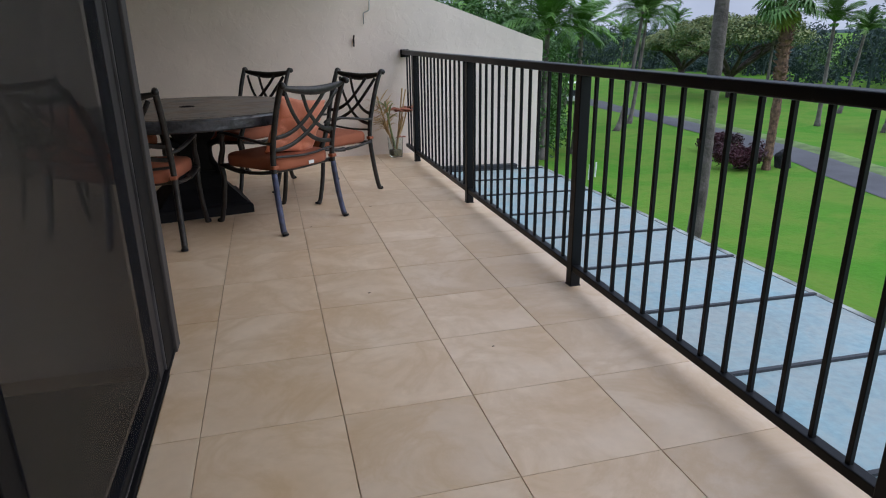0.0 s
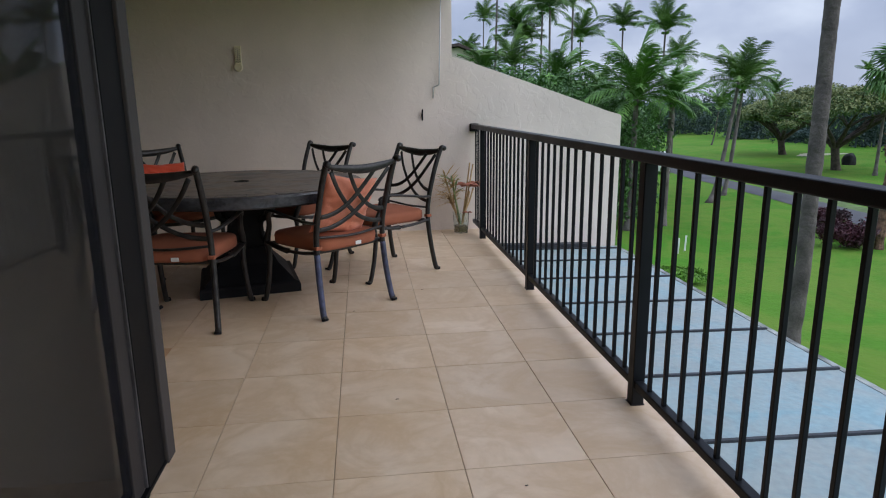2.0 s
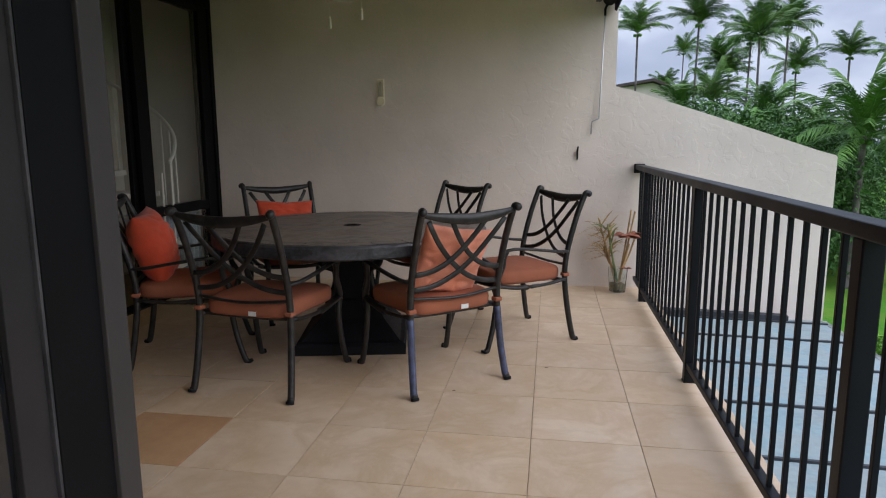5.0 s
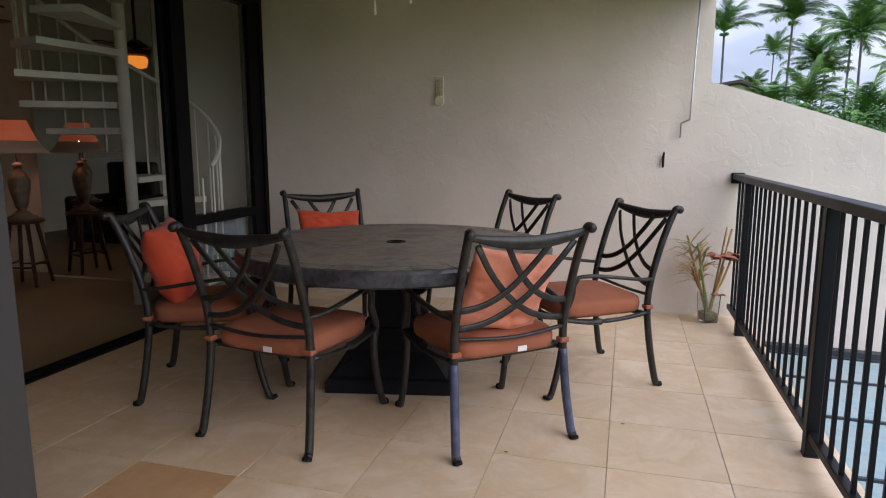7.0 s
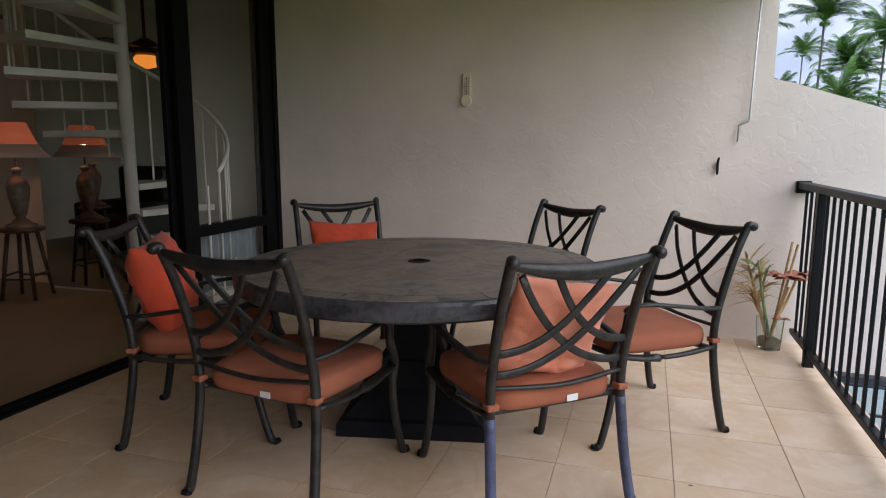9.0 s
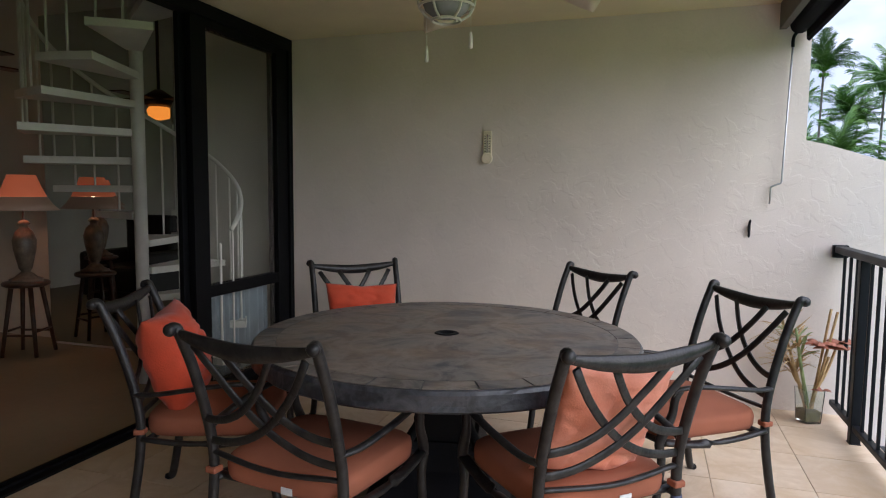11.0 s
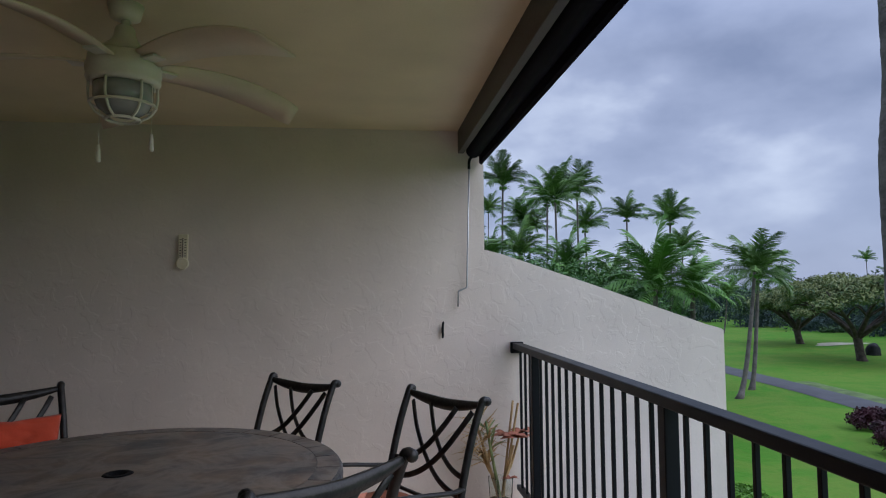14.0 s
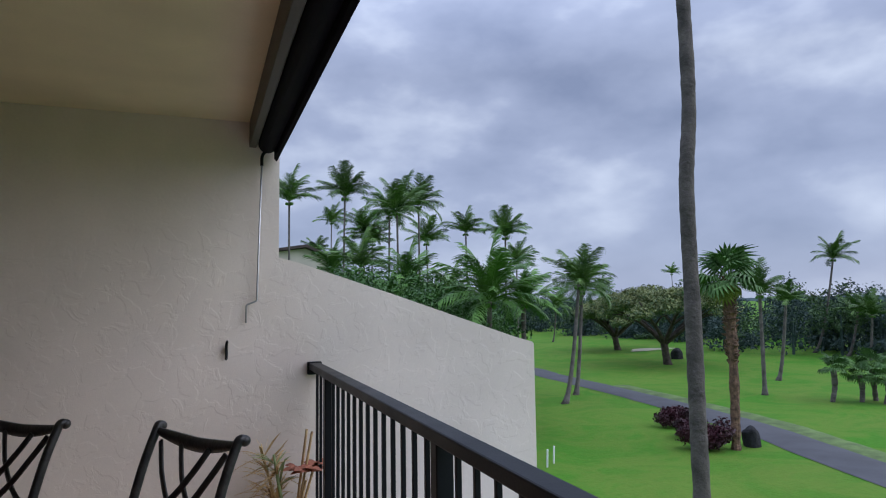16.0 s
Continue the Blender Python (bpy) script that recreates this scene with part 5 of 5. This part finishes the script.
for k in range(7):
    for s in (-1, 1):
        part("scale_mark", bx((s * 0.016 - 0.006, -0.0155, 1.688 + 0.018 * k), (s * 0.016 + 0.006, -0.0138, 1.692 + 0.018 * k)), M_BLACK, th)

cleat = tagged(empty("wall_cleat", (-0.523, -0.002, 1.175)), "small black metal cord cleat on stucco wall", "cleat")
bm = bmesh.new()
tube(bm, smooth_path([(-0.002, -0.03, -0.058), (0, -0.024, -0.03), (0, -0.022, 0.0), (0, -0.024, 0.03), (0.004, -0.032, 0.058)], 12), [0.004] + [0.008] * 11 + [0.004], 8)
part("horn", bm, M_BLACK, cleat, smooth=True)
part("cleat_base", bx((-0.008, -0.02, -0.022), (0.008, -0.001, 0.022), 0.002), M_BLACK, cleat)

# ---- vase with dried plants in the corner ----
M_DRY = mat("dried_tan_leaf", (0.52, 0.37, 0.18), 0.8, var=0.2, scale=12, fine=60, bump=0.2, second=(0.38, 0.24, 0.11))
M_SAGE = mat("faded_green_leaf", (0.26, 0.32, 0.13), 0.7, var=0.2, scale=10, fine=60, bump=0.1)
M_FLOWER = mat("dried_rust_flower", (0.40, 0.15, 0.095), 0.7, var=0.2, scale=14, fine=60, bump=0.1)
M_VASE = glass_mat("clear_vase_glass", (0.93, 0.97, 0.94))
M_WATER = mat("olive_pebbles", (0.16, 0.14, 0.045), 0.5, var=0.3, scale=30, fine=120, bump=0.4)
VX, VY = -0.165, -0.20
vase = tagged(empty("glass_vase", (VX, VY, 0)), "clear square glass vase with pebbles on tile floor", "vase")
bm = bmesh.new()
square(bm, [(0.042, 0.0), (0.050, 0.004), (0.060, 0.21), (0.056, 0.21), (0.046, 0.014), (0.040, 0.012)])
part("vase_body", bm, M_VASE, vase)
bm = bmesh.new()
square(bm, [(0.044, 0.016), (0.048, 0.075), (0.030, 0.085)])
part("pebble_fill", bm, M_WATER, vase, "olive pebble filling")
vase.matrix_basis = pose(VX, VY, 0, 0, 0, 20)
rnd = random.Random(12)
plant = tagged(empty("dried_arrangement", (VX, VY, 0.085)), "dried palm stems and rust flowers in glass vase", "dried plant")


def blade(bm, p, d, ln, w, sag):
    """A narrow dry leaf that bends over."""
    side = d.cross(Vector((0.3, 0.2, 1))).normalized()
    prev = None
    for i in range(6):
        f = i / 5
        q = p + d * ln * f + Vector((0, 0, -sag * ln * f * f))
        ww = w * math.sin(math.pi * (0.12 + 0.86 * f)) + 0.0006
        cur = (bm.verts.new(q - side * ww), bm.verts.new(q + Vector((0, 0, ww * 0.6))), bm.verts.new(q + side * ww))
        if prev:
            bm.faces.new((prev[0], cur[0], cur[1], prev[1]))
            bm.faces.new((prev[1], cur[1], cur[2], prev[2]))
        prev = cur


for k, (ex, ey, ez, mt) in enumerate(((-0.17, 0.03, 0.54, M_DRY), (-0.10, -0.03, 0.50, M_SAGE), (-0.12, 0.05, 0.30, M_DRY), (0.095, 0.02, 0.62, M_DRY), (0.12, -0.02, 0.61, M_DRY), (0.08, -0.05, 0.34, M_DRY), (0.13, 0.02, 0.37, M_DRY))):
    bm = bmesh.new()
    pth = smooth_path([(0.01 * math.cos(k), 0.01 * math.sin(k), -0.06), (0.25 * ex, 0.25 * ey, 0.10), (0.65 * ex, 0.65 * ey, 0.6 * ez), (ex, ey, ez)], 10)
    tube(bm, pth, [0.014 - 0.0006 * i for i in range(11)] if k < 3 else [0.008] * 11, 6)
    stem = part("stem", bm, mt, plant, smooth=True)
    if k < 3:
        for half, lm in ((0, M_DRY), (1, M_SAGE if k == 1 else M_DRY)):
            bm = bmesh.new()
            for q in range(16):
                f = rnd.uniform(0.72, 1.0)
                p = pth[min(10, int(f * 10))]
                a = rnd.uniform(0, 6.28)
                d = Vector((math.cos(a) * 0.9 - 0.25, math.sin(a) * 0.45, rnd.uniform(-0.2, 1.2) + 0.5 * half)).normalized()
                blade(bm, p, d, rnd.uniform(0.10, 0.24), 0.0068, rnd.uniform(0.05, 0.45))
            part("leaf_tuft", bm, lm, stem)
for k, (x, y, z, s) in enumerate(((0.10, -0.03, 0.385, 1.25), (0.16, 0.01, 0.41, 1.0), (0.04, -0.03, 0.40, 1.1), (0.06, -0.02, 0.12, 0.6))):
    bm = bmesh.new()
    for q in range(5):
        a = q * 1.256 + k
        blade(bm, Vector((x, y, z)), Vector((math.cos(a), 0.5 * math.sin(a), 0.25)).normalized(), 0.10 * s, 0.032 * s, 0.25)
    part("flower", bm, M_FLOWER, plant, "curled rust-brown dried flower")

# ---- living room behind the glass ----
M_ROOMWALL = mat("warm_grey_room_wall", (0.60, 0.57, 0.50), 0.9, var=0.05, scale=1.5, fine=60, bump=0.08)
M_ROOMFLOOR = mat("tan_room_tile", (0.215, 0.175, 0.105), 0.5, var=0.1, scale=1.2, fine=18, bump=0.05)
M_STAIR = mat("white_painted_steel", (0.66, 0.63, 0.57), 0.5, var=0.05, scale=5, fine=80, bump=0.03)
M_STOOL = mat("dark_brown_wood", (0.055, 0.026, 0.016), 0.4, var=0.3, scale=9, fine=60, bump=0.1)
M_LAMPBASE = mat("mottled_ceramic", (0.16, 0.12, 0.085), 0.4, var=0.3, scale=14, fine=60, bump=0.1)
tagged(part("room_floor", bx((-9.2, CUT, -0.2), (XR - 0.092, 0.0, -0.004)), M_ROOMFLOOR), "tan tiled living room floor", "floor", kind="structure")
tagged(part("room_floor_inner", bx((XR - 0.09, CUT, -0.2), (XS - 0.075, YS - 0.17, -0.004)), M_ROOMFLOOR), "tan tiled room floor behind glass door", "floor", kind="structure")
tagged(part("wall_west", bx((-9.4, CUT, -0.2), (-9.2, 0.22, 5.2)), M_ROOMWALL), "warm grey living room back wall", "wall", kind="structure")
tagged(part("wall_above_door", bx((XR - 0.08, CUT, CZ + 0.42), (XR - 0.002, 0.0, 5.0)), M_ROOMWALL), "plain wall above the balcony doors", "wall", kind="structure")
tagged(part("wall_party_inner", bx((-9.19, -0.02, -0.003), (XR - 0.082, -0.001, 4.99)), M_ROOMWALL), "plain warm grey inner party wall", "wall", kind="structure")
m = bpy.data.materials.new("mirror_silver")
m.use_nodes = True
b = m.node_tree.nodes["Principled BSDF"]
b.inputs["Base Color"].default_value = (0.58, 0.59, 0.56, 1)
b.inputs["Metallic"].default_value = 1.0
b.inputs["Roughness"].default_value = 0.01
mir = tagged(part("wall_mirror", bx((-6.28, -0.186, 0.02), (-4.86, -0.176, 2.9), 0.002), m), "large frameless mirror panel on the party wall", "mirror", kind="structure")

tagged(part("wall_chase", bx((-6.26, -0.174, -0.003), (-4.88, -0.021, 2.92)), M_ROOMWALL), "shallow wall chase behind the mirror", "wall", kind="structure")

# spiral stair
PX, PY = -4.58, -0.88
stair = tagged(empty("spiral_staircase", (PX, PY, 0)), "white painted steel spiral staircase with thin balusters", "staircase")
bm = bmesh.new()
tube(bm, [(0, 0, -0.004), (0, 0, 4.9)], 0.045, 20)
part("centre_pole", bm, M_STAIR, stair, smooth=True)

ST_A0, ST_STEP, ST_RISE, ST_R = 9.5, 27.0, 0.195, 0.695
for k in range(23):
    a = ST_A0 + ST_STEP * k
    z = ST_RISE * (k + 1) + 0.055
    bm = bmesh.new()
    w0, w1 = 0.05, 0.185
    r0, r1 = 0.04, ST_R
    outline = [(r0, -w0), (r1, -w1), (r1 + 0.012, 0), (r1, w1), (r0, w0)]
    prism(bm, outline, "z", z - 0.048, z)
    t = part("tread", bm, M_STAIR, stair)
    t.matrix_basis = pose(0, 0, 0, 0, 0, a)
    for j, da in enumerate((-11.0, 1.5)):
        r = ST_R - 0.015
        bm = bmesh.new()
        x, y = r * math.cos(radians(da)), r * math.sin(radians(da))
        tube(bm, [(x, y, z - 0.03), (x, y, z + 0.86 + ST_RISE * da / ST_STEP)], 0.0085, 6)
        part("baluster", bm, M_STAIR, t)
bm = bmesh.new()
pts = []
for i in range(181):
    f = i / 180 * 22
    a = radians(ST_A0 + ST_STEP * f)
    pts.append(((ST_R - 0.015) * math.cos(a), (ST_R - 0.015) * math.sin(a), ST_RISE * (f + 1) + 0.925))
tube(bm, pts, 0.017, 8)
part("handrail", bm, M_STAIR, stair, smooth=True)


def stool(x, y, h=0.66, rot=0.0):
    s = tagged(empty("wooden_stool", (x, y, -0.004)), "dark brown round wooden stool with splayed legs", "stool", "stools with lamps")
    bm = bmesh.new()
    spun(bm, [(0.15, h - 0.04), (0.175, h - 0.03), (0.18, h - 0.012), (0.17, h), (0.02, h)], 28)
    part("seat", bm, M_STOOL, s, smooth=True)
    for k in range(4):
        a = radians(45 + 90 * k)
        bm = bmesh.new()
        tube(bm, [(0.20 * math.cos(a), 0.20 * math.sin(a), 0), (0.11 * math.cos(a), 0.11 * math.sin(a), h - 0.035)], [0.016, 0.02], 8)
        part("leg", bm, M_STOOL, s, smooth=True)
        b2 = radians(135 + 90 * k)
        bm = bmesh.new()
        q = 0.175
        tube(bm, [(q * math.cos(a), q * math.sin(a), 0.18 + 0.03 * (k % 2)), (q * math.cos(b2), q * math.sin(b2), 0.18 + 0.03 * (k % 2))], 0.010, 6)
        part("rung", bm, M_STOOL, s, smooth=True)
    s.matrix_basis = pose(x, y, -0.004, 0, 0, rot)
    return s


M_SHADE = glow_mat("glowing_orange_lampshade", (0.85, 0.20, 0.09), 0.12)
M_SHADE_LOW = glow_mat("dim_tan_lampshade", (0.50, 0.34, 0.25), 0.02)


def table_lamp(x, y, z0):
    l = tagged(empty("table_lamp", (x, y, z0)), "lit table lamp with ceramic urn base and orange shade", "lamp", "lamps on stools")
    bm = bmesh.new()
    spun(bm, [(0.11, 0.0), (0.11, 0.02), (0.075, 0.035), (0.05, 0.06), (0.03, 0.075), (0.045, 0.10), (0.075, 0.24), (0.08, 0.31), (0.06, 0.37), (0.03, 0.40), (0.028, 0.42), (0.045, 0.43), (0.03, 0.45), (0.008, 0.46)], 24)
    part("urn_base", bm, M_LAMPBASE, l, smooth=True)
    bm = bmesh.new()
    tube(bm, [(0, 0, 0.455), (0, 0, 0.57)], 0.007, 8)
    part("stem", bm, M_STOOL, l)
    for nm, prof, mt in (("shade", [(0.092, 0.79), (0.122, 0.71), (0.158, 0.63), (0.154, 0.63), (0.118, 0.71), (0.088, 0.79)], M_SHADE), ("shade_skirt", [(0.159, 0.629), (0.195, 0.575), (0.24, 0.53), (0.236, 0.53), (0.191, 0.575), (0.155, 0.629)], M_SHADE_LOW)):
        bm = bmesh.new()
        rings = [[bm.verts.new((r * math.cos(2 * math.pi * k / 32), r * math.sin(2 * math.pi * k / 32), zz)) for k in range(32)] for r, zz in prof]
        for a, b2 in zip(rings, rings[1:] + rings[:1]):
            for k in range(32):
                bm.faces.new((a[k], a[(k + 1) % 32], b2[(k + 1) % 32], b2[k]))
        bmesh.ops.recalc_face_normals(bm, faces=bm.faces[:])
        part(nm, bm, mt, l, smooth=True)
    l.scale = (1.13, 1.13, 1.13)
    bulb = new("bulb_light", bpy.data.lights.new("bulb_light", 'POINT'))
    bulb.data.energy = 1.4
    bulb.data.color = (1.0, 0.62, 0.38)
    bulb.data.shadow_soft_size = 0.04
    bulb.parent = l
    bulb.location = (0, 0, 0.66)
    return l


stool(-6.12, -0.54, 0.62, 20)
table_lamp(-6.12, -0.54, 0.616)
stool(-7.3, -1.75, 0.62, 50)
table_lamp(-7.3, -1.75, 0.616)

# the living room's own hanging fan with its amber lamp, seen in the mirror
rf = tagged(empty("room_ceiling_fan", (-6.02, -1.32, -0.06)), "dark bronze ceiling fan with amber glass lamp", "ceiling fan")
bm = bmesh.new()
tube(bm, [(0, 0, 2.46), (0, 0, 5.1)], 0.016, 10)
part("down_rod", bm, M_STOOL, rf)
bm = bmesh.new()
spun(bm, [(0.08, 2.31), (0.16, 2.34), (0.17, 2.40), (0.10, 2.45), (0.04, 2.49)], 24)
part("motor_housing", bm, M_STOOL, rf, smooth=True)
bm = bmesh.new()
spun(bm, [(0.02, 2.18), (0.10, 2.20), (0.12, 2.28), (0.10, 2.31)], 24)
part("glass_bowl", bm, glow_mat("amber_glass_glow", (1.0, 0.30, 0.04), 0.75), rf, "glowing amber glass bowl", smooth=True)
for k in range(5):
    o = part("blade", bx((0.15, -0.07, 2.375), (0.66, 0.07, 2.387), 0.004), M_STOOL, rf)
    o.matrix_basis = pose(0, 0, 0, 0, 0, 72 * k + 10)

# black sofa that the mirror shows
sofa = tagged(empty("black_armchair", (-7.55, -2.50, -0.004)), "black leather armchair in the dark living room", "armchair")
M_LEATHER = mat("black_leather", (0.012, 0.011, 0.011), 0.45, var=0.2, scale=6, fine=90, bump=0.2)
for nm, lo, hi in (("seat", (-0.35, -0.30, 0.12), (0.35, 0.38, 0.44)), ("backrest", (-0.38, -0.46, 0.12), (0.38, -0.26, 1.07)), ("armrest", (-0.52, -0.44, 0.05), (-0.36, 0.38, 0.62)), ("armrest", (0.36, -0.44, 0.05), (0.52, 0.38, 0.62)), ("plinth", (-0.45, -0.40, 0.0), (0.45, 0.34, 0.12))):
    part(nm, bx(lo, hi, 0.05 if nm != "plinth" else 0.01), M_LEATHER, sofa, smooth=False)

# gathered pale curtain behind the lower pane
M_CURT = mat("pale_blue_grey_curtain", (0.27, 0.31, 0.35), 0.85, var=0.12, scale=8, fine=200, bump=0.1)
bm = bmesh.new()
prev = None
for i in range(121):
    f = i / 120
    y = -1.02 + 0.83 * f
    x = XR - 0.12 + 0.022 * math.sin(f * 64) + 0.012 * math.sin(f * 23 + 1)
    cur = [bm.verts.new((x + 0.004 * s, y, z)) for s, z in ((0, 0.02), (0.5, 0.4), (0, 0.72))]
    if prev:
        for k in range(2):
            bm.faces.new((prev[k], cur[k], cur[k + 1], prev[k + 1]))
    prev = cur
o = part("cafe_curtain", bm, M_CURT, smooth=True)
mod = o.modifiers.new("thickness", 'SOLIDIFY')
mod.thickness = 0.003
tagged(o, "pale blue-grey pleated curtain behind lower pane", "curtain")

# dark see-through sheet added before the near glass leaf to dim its reflections
sc = bpy.data.materials.new("dark_dimming_sheet")
sc.use_nodes = True
nt = sc.node_tree
tr = nt.nodes.new("ShaderNodeBsdfTransparent")
mx = nt.nodes.new("ShaderNodeMixShader")
pb = nt.nodes["Principled BSDF"]
pb.inputs["Base Color"].default_value = (0.006, 0.007, 0.011, 1)
pb.inputs["Specular IOR Level"].default_value = 0.1
pb.inputs["Roughness"].default_value = 0.7
mx.inputs[0].default_value = 0.38
nt.links.new(tr.outputs[0], mx.inputs[1])
nt.links.new(pb.outputs[0], mx.inputs[2])
nt.links.new(mx.outputs[0], nt.nodes["Material Output"].inputs[0])
scr = tagged(empty("screen_door"), "dark see-through sheet added to dim the glass", "screen door", kind="structure")
part("dimming_panel", bx((XS - 0.012, -5.76, 0.07), (XS - 0.011, -4.60, 2.40)), sc, scr, "even dark see-through sheet")

# ---- floor tiles ----
COLS = [-3.875, -3.57, -3.11, -2.65, -2.19, -1.73, -1.27, -0.81, -0.35, 0.125]
shapes = {}
rows_y = [-3.563 + 0.4625 * k for k in range(-13, 8)] + [-0.001]
for y0, y1 in zip(rows_y, rows_y[1:]):
    for x0, x1 in zip(COLS, COLS[1:]):
        if y1 < YS + 0.1 and x1 < XS + 0.2:
            if x1 < XS:
                continue
            x0 = XS + 0.002
        key = (round(x1 - x0, 3), round(y1 - y0, 3))
        if key not in shapes:
            w, d = key
            shapes[key] = bpy.data.meshes.new("tile")
            tb = bx((-w / 2 + 0.0015, -d / 2 + 0.0015, -0.011), (w / 2 - 0.0015, d / 2 - 0.0015, 0.0), 0.0012)
            tb.to_mesh(shapes[key])
            tb.free()
            shapes[key].materials.append(M_TILE)
        o = new("tile", shapes[key])
        o.parent = slab
        o.location = ((x0 + x1) / 2, (y0 + y1) / 2, 0)
        if abs((x0 + x1) / 2 + 2.42) < 0.1 and abs((y0 + y1) / 2 + 3.33) < 0.1:
            o.material_slots[0].link = 'OBJECT'
            o.material_slots[0].material = M_TILE_OCHRE

# a few dry leaf crumbs on the tiles
rnd = random.Random(3)
for x, y in ((-0.62, -4.62), (-1.22, -2.62), (-1.02, -3.9), (-0.75, -2.2), (-1.62, -5.3)):
    bm = bmesh.new()
    r = rnd.uniform(0.006, 0.011)
    ring = [bm.verts.new((r * (1 + 0.4 * math.sin(3 * a)) * math.cos(a), 0.6 * r * math.sin(a), 0.001 + 0.003 * abs(math.sin(a * 1.5)))) for a in [k * math.pi / 4 for k in range(8)]]
    mid = bm.verts.new((0, 0, 0.005))
    for k in range(8):
        bm.faces.new((mid, ring[k], ring[(k + 1) % 8]))
    o = part("leaf_crumb", bm, M_STOOL)
    o.location = (x, y, 0.0)
    tagged(o, "tiny dry brown leaf crumb on tile floor", "leaf crumb", "crumbs on the floor")
